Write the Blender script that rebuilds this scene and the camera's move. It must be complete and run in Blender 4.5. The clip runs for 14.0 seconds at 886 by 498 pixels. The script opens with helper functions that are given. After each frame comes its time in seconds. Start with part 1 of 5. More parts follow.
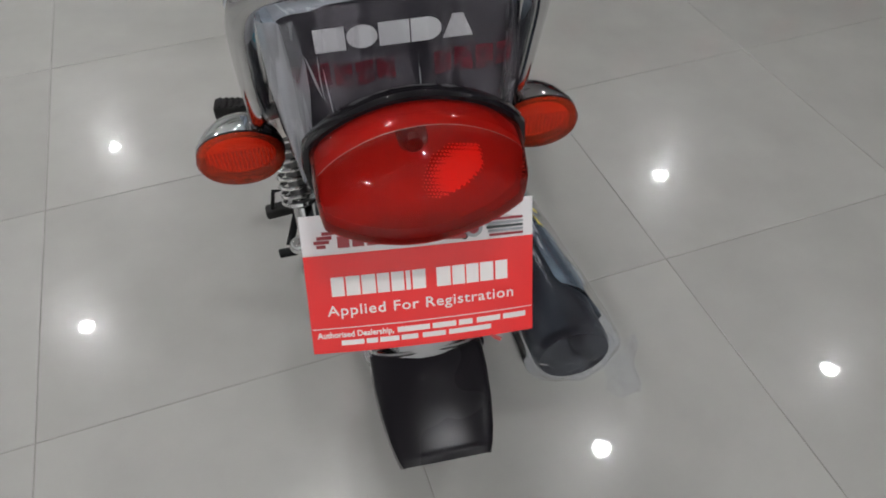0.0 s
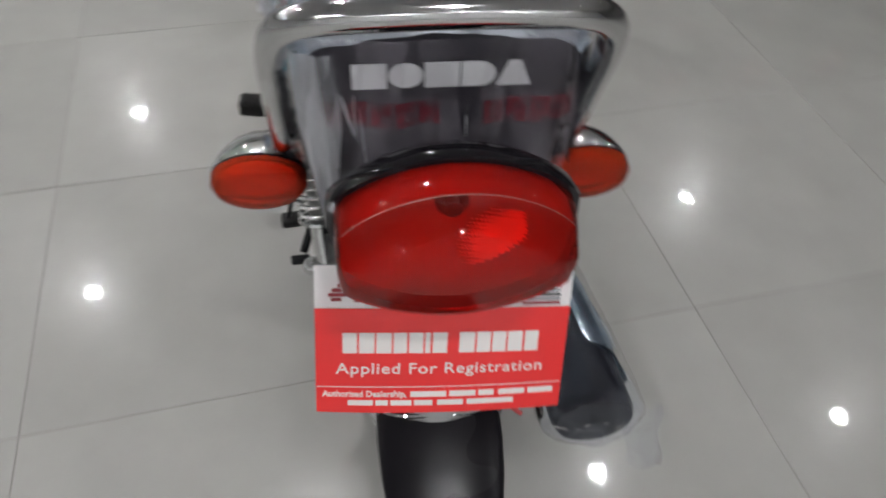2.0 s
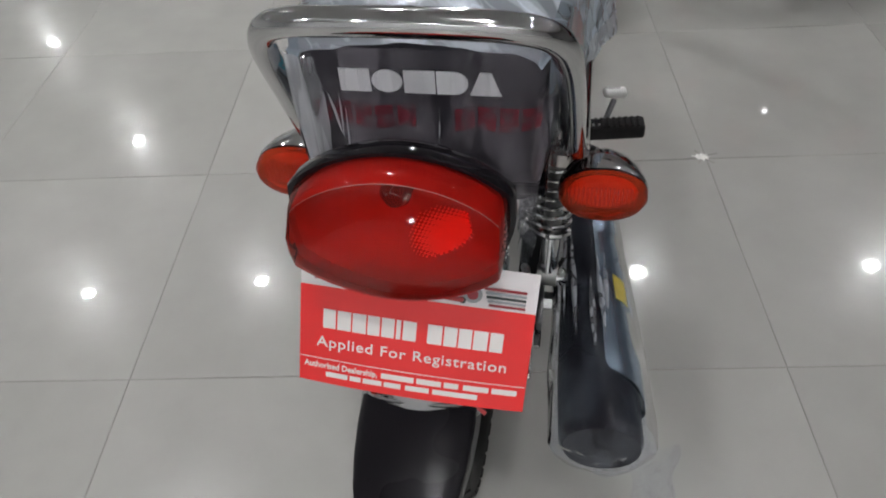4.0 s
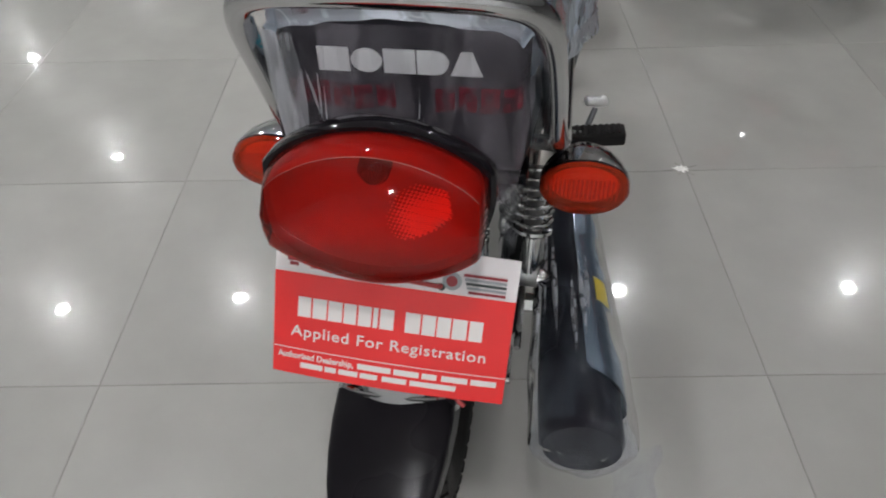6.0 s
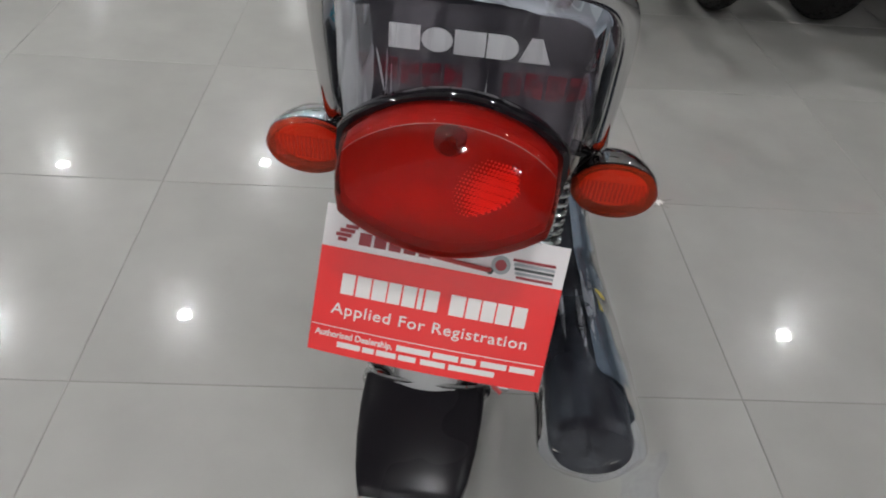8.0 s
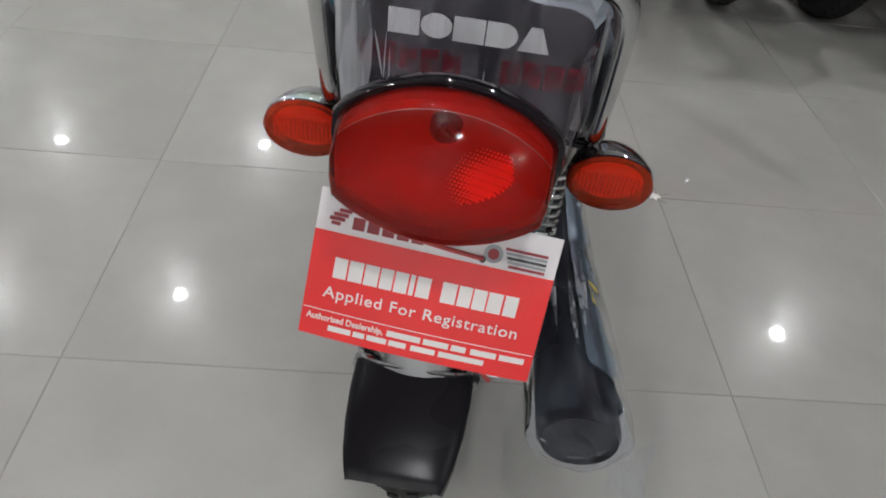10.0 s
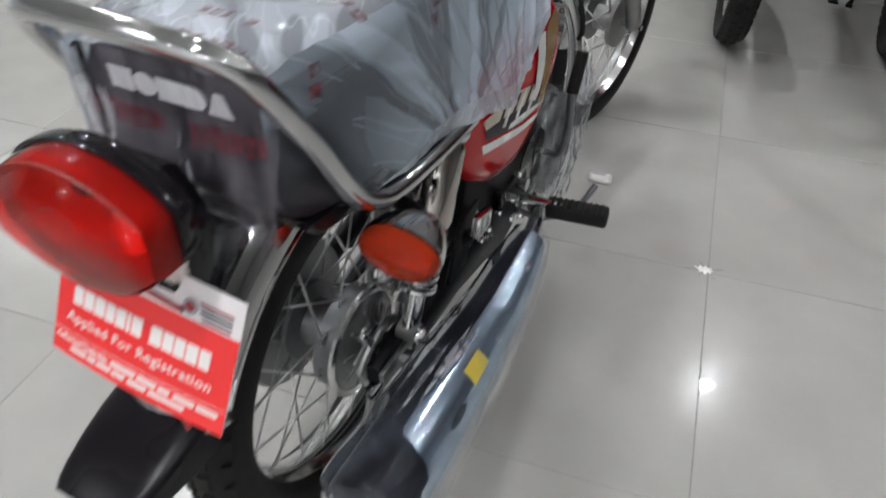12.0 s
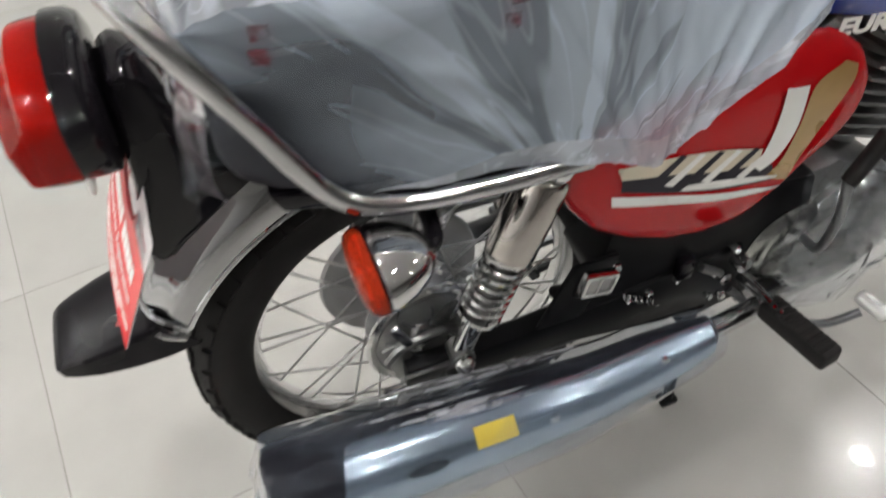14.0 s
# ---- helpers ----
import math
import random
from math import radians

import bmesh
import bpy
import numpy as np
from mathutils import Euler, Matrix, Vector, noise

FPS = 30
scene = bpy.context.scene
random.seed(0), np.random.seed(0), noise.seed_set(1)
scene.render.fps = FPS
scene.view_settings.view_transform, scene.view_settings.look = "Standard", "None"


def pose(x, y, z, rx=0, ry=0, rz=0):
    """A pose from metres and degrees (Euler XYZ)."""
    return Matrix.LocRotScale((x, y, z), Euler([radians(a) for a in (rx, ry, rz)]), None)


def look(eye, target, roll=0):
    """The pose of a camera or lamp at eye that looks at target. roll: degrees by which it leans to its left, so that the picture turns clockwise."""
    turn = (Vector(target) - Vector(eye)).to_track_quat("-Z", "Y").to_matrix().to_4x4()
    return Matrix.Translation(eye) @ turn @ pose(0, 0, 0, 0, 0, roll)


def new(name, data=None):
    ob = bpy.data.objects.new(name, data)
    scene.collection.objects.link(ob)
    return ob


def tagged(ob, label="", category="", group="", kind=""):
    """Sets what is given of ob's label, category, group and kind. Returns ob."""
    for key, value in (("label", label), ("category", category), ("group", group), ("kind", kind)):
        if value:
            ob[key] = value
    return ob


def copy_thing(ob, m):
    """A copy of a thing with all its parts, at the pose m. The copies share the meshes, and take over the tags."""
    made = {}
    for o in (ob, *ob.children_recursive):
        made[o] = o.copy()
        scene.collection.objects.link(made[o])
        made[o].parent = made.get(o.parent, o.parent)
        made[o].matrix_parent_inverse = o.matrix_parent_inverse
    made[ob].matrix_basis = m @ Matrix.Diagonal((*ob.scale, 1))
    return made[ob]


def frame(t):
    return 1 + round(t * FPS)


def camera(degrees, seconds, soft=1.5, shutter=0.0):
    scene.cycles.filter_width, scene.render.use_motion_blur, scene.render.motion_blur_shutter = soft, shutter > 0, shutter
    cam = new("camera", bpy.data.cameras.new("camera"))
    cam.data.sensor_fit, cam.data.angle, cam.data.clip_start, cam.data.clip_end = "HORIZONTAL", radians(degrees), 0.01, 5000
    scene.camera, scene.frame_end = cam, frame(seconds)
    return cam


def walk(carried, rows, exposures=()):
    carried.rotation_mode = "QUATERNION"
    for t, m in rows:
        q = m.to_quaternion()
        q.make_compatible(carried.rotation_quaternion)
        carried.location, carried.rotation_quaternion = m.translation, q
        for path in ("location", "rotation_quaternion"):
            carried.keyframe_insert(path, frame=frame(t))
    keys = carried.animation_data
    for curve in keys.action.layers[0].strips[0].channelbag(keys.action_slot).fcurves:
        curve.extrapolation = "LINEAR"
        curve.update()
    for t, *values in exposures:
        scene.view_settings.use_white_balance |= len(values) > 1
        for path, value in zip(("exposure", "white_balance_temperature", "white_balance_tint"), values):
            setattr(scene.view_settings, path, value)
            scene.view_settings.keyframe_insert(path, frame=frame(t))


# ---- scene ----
cam = camera(62.8, 14.0, 1.8, 0.9)
PATH = [
    (0, (0.476, -0.791, 1.095), (0.891, 0.509, -0.367), -2.0),
    (0.5, (0.484, -0.795, 1.097), (0.867, 0.52, -0.36), -2.8),
    (1, (0.48, -0.796, 1.103), (0.851, 0.525, -0.353), -3.0),
    (1.5, (0.488, -0.737, 1.09), (0.927, 0.511, -0.409), 0.2),
    (2, (0.488, -0.701, 1.087), (0.865, 0.592, -0.391), 2.9),
    (2.5, (0.625, -0.747, 1.086), (0.586, 0.613, -0.38), -1.9),
    (3, (0.643, -0.781, 1.085), (0.492, 0.603, -0.35), -5.5),
    (3.5, (0.657, -0.775, 1.097), (0.57, 0.599, -0.354), -4.1),
    (3.7, (0.655, -0.773, 1.1), (0.556, 0.613, -0.339), -4.5),
    (5.8, (0.651, -0.782, 1.065), (0.623, 0.692, -0.286), -1.7),
    (6, (0.654, -0.786, 1.065), (0.613, 0.669, -0.307), -2.2),
    (6.5, (0.613, -0.79, 1.062), (0.484, 0.672, -0.296), -1.7),
    (7, (0.579, -0.79, 1.033), (0.672, 0.725, -0.269), 7.0),
    (7.5, (0.563, -0.806, 1.034), (0.719, 0.764, -0.196), 6.1),
    (8, (0.557, -0.821, 1.031), (0.683, 0.7, -0.261), 5.4),
    (8.2, (0.556, -0.824, 1.036), (0.673, 0.717, -0.234), 5.0),
    (10.5, (0.566, -0.82, 1.03), (0.684, 0.676, -0.292), 8.5),
    (11, (0.708, -0.743, 1.035), (0.62, 0.761, -0.28), 6.8),
    (11.5, (0.911, -0.756, 1.069), (0.55, 0.704, -0.25), 5.9),
    (12, (1.005, -0.714, 1.081), (0.54, 0.728, -0.224), 1.0),
    (12.5, (0.988, -0.584, 1.06), (0.553, 0.686, -0.422), 11.2),
    (13, (1.002, -0.518, 1.042), (0.198, 0.552, -0.444), 3.2),
    (13.5, (1.163, -0.419, 1.052), (0.065, 0.346, -0.434), 0.3),
    (14, (1.19, -0.337, 1.059), (-0.013, 0.332, -0.393), -1.4),
]
walk(cam, [(t, look(eye, target, roll)) for t, eye, target, roll in PATH],
     [(0.0, 0.0, 6500, 10), (10.3, 0.0, 6500, 10), (11.0, 0.08, 6450, 10), (12.0, 0.49, 6400, 10), (13.0, 0.71, 6650, 10), (13.6, 0.77, 6850, 10), (14.0, 0.85, 6800, 10)])

# ---- light ----
world = bpy.data.worlds.new("showroom_world")
world.use_nodes = True
world.node_tree.nodes["Background"].inputs[0].default_value = (0.80, 0.85, 0.90, 1)
world.node_tree.nodes["Background"].inputs[1].default_value = 0.05
scene.world = world
LAMP = 675.0
CEIL = 2.2

# ---- materials ----


def mat(name, colour, rough=0.5, metal=0.0, coat=0.0, var=0.12, scale=40.0, bump=0.0, bscale=300.0, spec=0.5, rvar=0.06):
    m = bpy.data.materials.new(name)
    m.use_nodes = True
    nt = m.node_tree
    b = nt.nodes["Principled BSDF"]
    tc = nt.nodes.new("ShaderNodeTexCoord")
    n1 = nt.nodes.new("ShaderNodeTexNoise")
    n1.inputs["Scale"].default_value = scale
    n1.inputs["Detail"].default_value = 6
    n2 = nt.nodes.new("ShaderNodeTexNoise")
    n2.inputs["Scale"].default_value = scale * 0.13
    n2.inputs["Detail"].default_value = 3
    nt.links.new(tc.outputs["Object"], n1.inputs["Vector"])
    nt.links.new(tc.outputs["Object"], n2.inputs["Vector"])
    add = nt.nodes.new("ShaderNodeMath")
    add.operation = "ADD"
    nt.links.new(n1.outputs["Fac"], add.inputs[0])
    nt.links.new(n2.outputs["Fac"], add.inputs[1])
    mr = nt.nodes.new("ShaderNodeMapRange")
    mr.inputs["From Min"].default_value, mr.inputs["From Max"].default_value = 0.6, 1.4
    mr.inputs["To Min"].default_value, mr.inputs["To Max"].default_value = 1 - var, 1 + var
    nt.links.new(add.outputs[0], mr.inputs["Value"])
    mul = nt.nodes.new("ShaderNodeVectorMath")
    mul.operation = "SCALE"
    mul.inputs[0].default_value = colour
    nt.links.new(mr.outputs[0], mul.inputs["Scale"])
    nt.links.new(mul.outputs[0], b.inputs["Base Color"])
    rr = nt.nodes.new("ShaderNodeMapRange")
    rr.inputs["From Min"].default_value, rr.inputs["From Max"].default_value = 0.3, 0.7
    rr.inputs["To Min"].default_value, rr.inputs["To Max"].default_value = max(0.01, rough - rvar), rough + rvar
    nt.links.new(n2.outputs["Fac"], rr.inputs["Value"])
    nt.links.new(rr.outputs[0], b.inputs["Roughness"])
    b.inputs["Metallic"].default_value = metal
    b.inputs["Coat Weight"].default_value = coat
    b.inputs["Coat Roughness"].default_value = 0.04
    b.inputs["Specular IOR Level"].default_value = spec
    if bump:
        n3 = nt.nodes.new("ShaderNodeTexNoise")
        n3.inputs["Scale"].default_value = bscale
        n3.inputs["Detail"].default_value = 4
        nt.links.new(tc.outputs["Object"], n3.inputs["Vector"])
        bp = nt.nodes.new("ShaderNodeBump")
        bp.inputs["Strength"].default_value = bump
        bp.inputs["Distance"].default_value = 0.002
        nt.links.new(n3.outputs["Fac"], bp.inputs["Height"])
        nt.links.new(bp.outputs[0], b.inputs["Normal"])
    return m


def film(name, tint, haze_colour, turn, stretch, base, fold, crease, ior=1.3, gloss_rough=0.10, bump=0.6, focus=None, rays=(5.0, 5.0, 5.0, 0.0), clear=0.0):
    """Thin clear plastic: see-through, milky in flat folds with crisp edges, white along fine creases, glossy.
    turn, stretch: how the folds lie, in degrees and metres; base, fold, crease: how milky each is.
    focus: a point (v, w) from which the folds fan out, rays: their pace per radian, metre outwards and metre across; clear: how milky the
    single-layered film at the rear sides is, beside the doubled film elsewhere."""
    m = bpy.data.materials.new(name)
    m.use_nodes = True
    nt = m.node_tree
    nt.nodes.clear()
    link = nt.links.new
    out = nt.nodes.new("ShaderNodeOutputMaterial")
    tc = nt.nodes.new("ShaderNodeTexCoord")
    mp = nt.nodes.new("ShaderNodeMapping")
    mp.vector_type = "TEXTURE"
    mp.inputs["Rotation"].default_value = [radians(a) for a in turn]
    mp.inputs["Scale"].default_value = stretch
    link(tc.outputs["Object"], mp.inputs["Vector"])
    field = mp.outputs[0]

    def calc(op, a, b=None):
        nd = nt.nodes.new("ShaderNodeMath")
        nd.operation = op
        for k, x in enumerate((a, b)):
            if x is None:
                continue
            if isinstance(x, float):
                nd.inputs[k].default_value = x
            else:
                link(x, nd.inputs[k])
        return nd.outputs[0]

    if focus:
        sp = nt.nodes.new("ShaderNodeSeparateXYZ")
        link(tc.outputs["Object"], sp.inputs[0])
        dv, dw = calc("SUBTRACT", sp.outputs[1], focus[0]), calc("SUBTRACT", sp.outputs[2], focus[1])
        ang = calc("MULTIPLY", calc("ARCTAN2", dw, dv), rays[0])
        rad = calc("MULTIPLY", calc("SQRT", calc("ADD", calc("MULTIPLY", dv, dv), calc("MULTIPLY", dw, dw))), rays[1])
        cb = nt.nodes.new("ShaderNodeCombineXYZ")
        # uneven pulls bend the fan
        pull = nt.nodes.new("ShaderNodeTexNoise")
        pull.inputs["Scale"].default_value = 7.0
        pull.inputs["Detail"].default_value = 2.0
        link(tc.outputs["Object"], pull.inputs["Vector"])
        bent = calc("MULTIPLY", calc("SUBTRACT", pull.outputs["Fac"], 0.5), rays[3])
        link(calc("ADD", calc("ADD", ang, bent), calc("MULTIPLY", calc("ABSOLUTE", sp.outputs[0]), rays[2])), cb.inputs[0])
        link(rad, cb.inputs[1])
        field = cb.outputs[0]

    def noise_at(scale, detail, distortion=0.4):
        no = nt.nodes.new("ShaderNodeTexNoise")
        no.inputs["Scale"].default_value = scale
        no.inputs["Detail"].default_value = detail
        no.inputs["Distortion"].default_value = distortion
        link(field, no.inputs["Vector"])
        return no

    def ramp(socket, a, b, lo, hi):
        mr = nt.nodes.new("ShaderNodeMapRange")
        mr.inputs["From Min"].default_value, mr.inputs["From Max"].default_value = a, b
        mr.inputs["To Min"].default_value, mr.inputs["To Max"].default_value = lo, hi
        link(socket, mr.inputs["Value"])
        return mr.outputs[0]

    def add(a, b):
        ad = nt.nodes.new("ShaderNodeMath")
        ad.operation = "ADD"
        ad.use_clamp = True
        link(a, ad.inputs[0])
        link(b, ad.inputs[1])
        return ad.outputs[0]

    big, mid, fine = noise_at(1.0, 1.0, 0.0), noise_at(1.7, 1.0, 0.1), noise_at(2.3, 1.0, 0.15)
    step_a = ramp(big.outputs["Fac"], 0.485, 0.515, base, base + fold)
    step_b = ramp(mid.outputs["Fac"], 0.545, 0.570, 0.0, fold * 0.8)
    # creases: thin lines where the fine noise crosses its middle
    off = nt.nodes.new("ShaderNodeMath")
    off.operation = "SUBTRACT"
    off.inputs[1].default_value = 0.5
    link(fine.outputs["Fac"], off.inputs[0])
    ab = nt.nodes.new("ShaderNodeMath")
    ab.operation = "ABSOLUTE"
    link(off.outputs[0], ab.inputs[0])
    line = ramp(ab.outputs[0], 0.0, 0.022, crease, 0.0)
    soft = ramp(big.outputs["Fac"], 0.3, 0.7, 0.0, fold * 0.4)
    haze = add(add(step_a, step_b), add(line, soft))
    if clear:
        doubled = calc("MAXIMUM", ramp(sp.outputs[1], 0.05, 0.21, clear, 1.0), ramp(sp.outputs[2], 0.752, 0.795, clear, 0.95))
        # gathered tighter, so milkier, towards its front end
        haze = calc("MINIMUM", calc("MULTIPLY", calc("MULTIPLY", haze, doubled), ramp(sp.outputs[1], 0.37, 0.46, 1.0, 2.5)), 0.94)
    tr = nt.nodes.new("ShaderNodeBsdfTransparent")
    tr.inputs[0].default_value = (*tint, 1)
    df = nt.nodes.new("ShaderNodeBsdfDiffuse")
    df.inputs[0].default_value = (*haze_colour, 1)
    tl = nt.nodes.new("ShaderNodeBsdfTranslucent")
    tl.inputs[0].default_value = (*haze_colour, 1)
    mm = nt.nodes.new("ShaderNodeMixShader")
    mm.inputs[0].default_value = 0.35
    link(df.outputs[0], mm.inputs[1])
    link(tl.outputs[0], mm.inputs[2])
    m1 = nt.nodes.new("ShaderNodeMixShader")
    link(haze, m1.inputs[0])
    link(tr.outputs[0], m1.inputs[1])
    link(mm.outputs[0], m1.inputs[2])
    gl = nt.nodes.new("ShaderNodeBsdfGlossy")
    gl.inputs["Roughness"].default_value = gloss_rough
    bp = nt.nodes.new("ShaderNodeBump")
    bp.inputs["Strength"].default_value = bump
    bp.inputs["Distance"].default_value = 0.006
    link(mid.outputs["Fac"], bp.inputs["Height"])
    link(bp.outputs[0], gl.inputs["Normal"])
    fr = nt.nodes.new("ShaderNodeFresnel")
    fr.inputs["IOR"].default_value = ior
    link(bp.outputs[0], fr.inputs["Normal"])
    m2 = nt.nodes.new("ShaderNodeMixShader")
    link(fr.outputs[0], m2.inputs[0])
    link(m1.outputs[0], m2.inputs[1])
    link(gl.outputs[0], m2.inputs[2])
    link(m2.outputs[0], out.inputs[0])
    return m


def lens_mat(name, through_colour, body, mixf, rough=0.05):
    """Tinted clear plastic of a lamp lens."""
    m = bpy.data.materials.new(name)
    m.use_nodes = True
    nt = m.node_tree
    nt.nodes.clear()
    out = nt.nodes.new("ShaderNodeOutputMaterial")
    tr = nt.nodes.new("ShaderNodeBsdfTransparent")
    tr.inputs[0].default_value = (*through_colour, 1)
    df = nt.nodes.new("ShaderNodeBsdfDiffuse")
    df.inputs[0].default_value = (*body, 1)
    m1 = nt.nodes.new("ShaderNodeMixShader")
    m1.inputs[0].default_value = mixf
    nt.links.new(tr.outputs[0], m1.inputs[1])
    nt.links.new(df.outputs[0], m1.inputs[2])
    gl = nt.nodes.new("ShaderNodeBsdfGlossy")
    gl.inputs["Roughness"].default_value = rough
    fr = nt.nodes.new("ShaderNodeFresnel")
    fr.inputs["IOR"].default_value = 1.32
    m2 = nt.nodes.new("ShaderNodeMixShader")
    nt.links.new(fr.outputs[0], m2.inputs[0])
    nt.links.new(m1.outputs[0], m2.inputs[1])
    nt.links.new(gl.outputs[0], m2.inputs[2])
    nt.links.new(m2.outputs[0], out.inputs[0])
    return m


def ink(name, colour):
    """Thin faded print on clear film, patchy and partly see-through."""
    m = bpy.data.materials.new(name)
    m.use_nodes = True
    nt = m.node_tree
    b = nt.nodes["Principled BSDF"]
    b.inputs["Base Color"].default_value = (*colour, 1)
    b.inputs["Roughness"].default_value = 0.4
    tc = nt.nodes.new("ShaderNodeTexCoord")
    no = nt.nodes.new("ShaderNodeTexNoise")
    no.inputs["Scale"].default_value = 90
    no.inputs["Detail"].default_value = 3
    nt.links.new(tc.outputs["Object"], no.inputs["Vector"])
    mr = nt.nodes.new("ShaderNodeMapRange")
    mr.inputs["From Min"].default_value, mr.inputs["From Max"].default_value = 0.38, 0.58
    mr.inputs["To Min"].default_value, mr.inputs["To Max"].default_value = 0.10, 0.64
    nt.links.new(no.outputs["Fac"], mr.inputs["Value"])
    nt.links.new(mr.outputs[0], b.inputs["Alpha"])
    return m


def glow(name, colour, strength):
    m = bpy.data.materials.new(name)
    m.use_nodes = True
    b = m.node_tree.nodes["Principled BSDF"]
    b.inputs["Emission Color"].default_value = (*colour, 1)
    b.inputs["Emission Strength"].default_value = strength
    return m


def tile_mat():
    m = mat("polished_tile", (0.415, 0.408, 0.385), 0.22, 0, 0.0, 0.10, 6.0, 0, spec=0.25, rvar=0.04)
    nt = m.node_tree
    b = nt.nodes["Principled BSDF"]
    b.inputs["Coat IOR"].default_value = 1.55
    # faint smudges in the polish
    tc = nt.nodes.new("ShaderNodeTexCoord")
    info2 = nt.nodes.new("ShaderNodeObjectInfo")
    sh = nt.nodes.new("ShaderNodeVectorMath")
    sh.operation = "ADD"
    nt.links.new(tc.outputs["Object"], sh.inputs[0])
    nt.links.new(info2.outputs["Location"], sh.inputs[1])
    smear = nt.nodes.new("ShaderNodeTexNoise")
    smear.inputs["Scale"].default_value = 3.2
    smear.inputs["Detail"].default_value = 5
    smear.inputs["Distortion"].default_value = 0.8
    nt.links.new(sh.outputs[0], smear.inputs["Vector"])
    for socket, lo, hi in (("Coat Weight", 0.85, 1.0), ("Coat Roughness", 0.020, 0.036)):
        rg = nt.nodes.new("ShaderNodeMapRange")
        rg.inputs["From Min"].default_value, rg.inputs["From Max"].default_value = 0.35, 0.65
        rg.inputs["To Min"].default_value, rg.inputs["To Max"].default_value = lo, hi
        nt.links.new(smear.outputs["Fac"], rg.inputs["Value"])
        nt.links.new(rg.outputs[0], b.inputs[socket])
    # each tile a little different in tone
    info = nt.nodes.new("ShaderNodeObjectInfo")
    mr = nt.nodes.new("ShaderNodeMapRange")
    mr.inputs["To Min"].default_value, mr.inputs["To Max"].default_value = 0.95, 1.03
    nt.links.new(info.outputs["Random"], mr.inputs["Value"])
    old = b.inputs["Base Color"].links[0].from_socket
    sc = nt.nodes.new("ShaderNodeVectorMath")
    sc.operation = "SCALE"
    nt.links.new(old, sc.inputs[0])
    nt.links.new(mr.outputs[0], sc.inputs["Scale"])
    nt.links.new(sc.outputs[0], b.inputs["Base Color"])
    return m


TILE = tile_mat()
GROUT = mat("grout", (0.27, 0.26, 0.24), 0.85, var=0.25, scale=30)
WHITE_PAINT = mat("white_paint", (0.50, 0.50, 0.495), 0.7, var=0.04, scale=6, bump=0.1)
GREY_PAINT = mat("grey_paint", (0.40, 0.40, 0.395), 0.7, var=0.06, scale=6, bump=0.1)
# dark tone cuts the light bounced from the unseen east side
LOW_BOUNCE_PAINT = mat("low_bounce_paint", (0.26, 0.255, 0.25), 0.5, var=0.2, scale=2)
# pale tone bounces more light onto the far floor and rear faces
HIGH_BOUNCE_PAINT = mat("high_bounce_paint", (0.78, 0.79, 0.78), 0.6, var=0.04, scale=3)
CHROME = mat("chrome", (0.68, 0.685, 0.695), 0.08, 1.0, var=0.05, scale=20, rvar=0.03)
DULL_METAL = mat("cast_aluminium", (0.29, 0.29, 0.29), 0.34, 1.0, var=0.15, scale=60, bump=0.25, bscale=500, rvar=0.08)
COVER_METAL = mat("polished_cover", (0.42, 0.43, 0.42), 0.20, 1.0, var=0.1, scale=30, rvar=0.06)
PANEL_METAL = mat("panel_casting", (0.34, 0.345, 0.34), 0.30, 0.85, var=0.2, scale=60, bump=0.2, bscale=400, rvar=0.08)
# toned-down chrome: dark and warm reflections are put into these three colours
WARM_REFLECT_CHROME = mat("warm_reflect_chrome", (0.50, 0.465, 0.44), 0.10, 1.0, var=0.10, scale=20, rvar=0.04)
RAIL_CHROME = mat("rail_chrome", (0.56, 0.56, 0.57), 0.08, 1.0, var=0.08, scale=20, rvar=0.04)
GUARD_CHROME = mat("guard_chrome", (0.47, 0.47, 0.48), 0.10, 1.0, var=0.10, scale=16, rvar=0.05)
RIM_METAL = mat("chromed_rim", (0.72, 0.72, 0.72), 0.16, 1.0, var=0.08, scale=30)
SPOKE = mat("zinc_spoke", (0.66, 0.66, 0.65), 0.32, 0.45, var=0.1, scale=60)
RUBBER = mat("tyre_rubber", (0.012, 0.011, 0.011), 0.62, var=0.25, scale=60, bump=0.3, bscale=600, spec=0.22)
BLACK_PLASTIC = mat("gloss_black_plastic", (0.008, 0.007, 0.009), 0.07, 0, 0.0, var=0.2, scale=30, spec=0.28, rvar=0.03)
BLACK_PAINT = mat("black_frame_paint", (0.008, 0.008, 0.009), 0.42, 0, 0.0, var=0.2, scale=40, spec=0.12)
FLAP_PLASTIC = mat("flap_plastic", (0.008, 0.007, 0.009), 0.28, 0, 0.0, var=0.2, scale=30, spec=0.17, rvar=0.06)
HUB_METAL = mat("hub_casting", (0.19, 0.195, 0.205), 0.38, 0.75, var=0.2, scale=60, bump=0.25, bscale=500, rvar=0.08)
SHIELD = mat("shield_chrome", (0.44, 0.52, 0.60), 0.20, 1.0, var=0.06, scale=25, rvar=0.06)
VINYL = mat("black_seat_vinyl", (0.013, 0.011, 0.016), 0.5, var=0.2, scale=40, bump=0.04, bscale=700, spec=0.2)
RED_PAINT = mat("red_paint", (0.45, 0.006, 0.009), 0.22, 0, 0.8, var=0.05, scale=12, rvar=0.03, spec=0.0)
GREY_ENAMEL = mat("grey_enamel", (0.30, 0.30, 0.30), 0.35, 0.2, var=0.1, scale=25)
WHITE_DECAL = mat("white_decal", (0.80, 0.79, 0.76), 0.25, 0, 0.5, var=0.03)
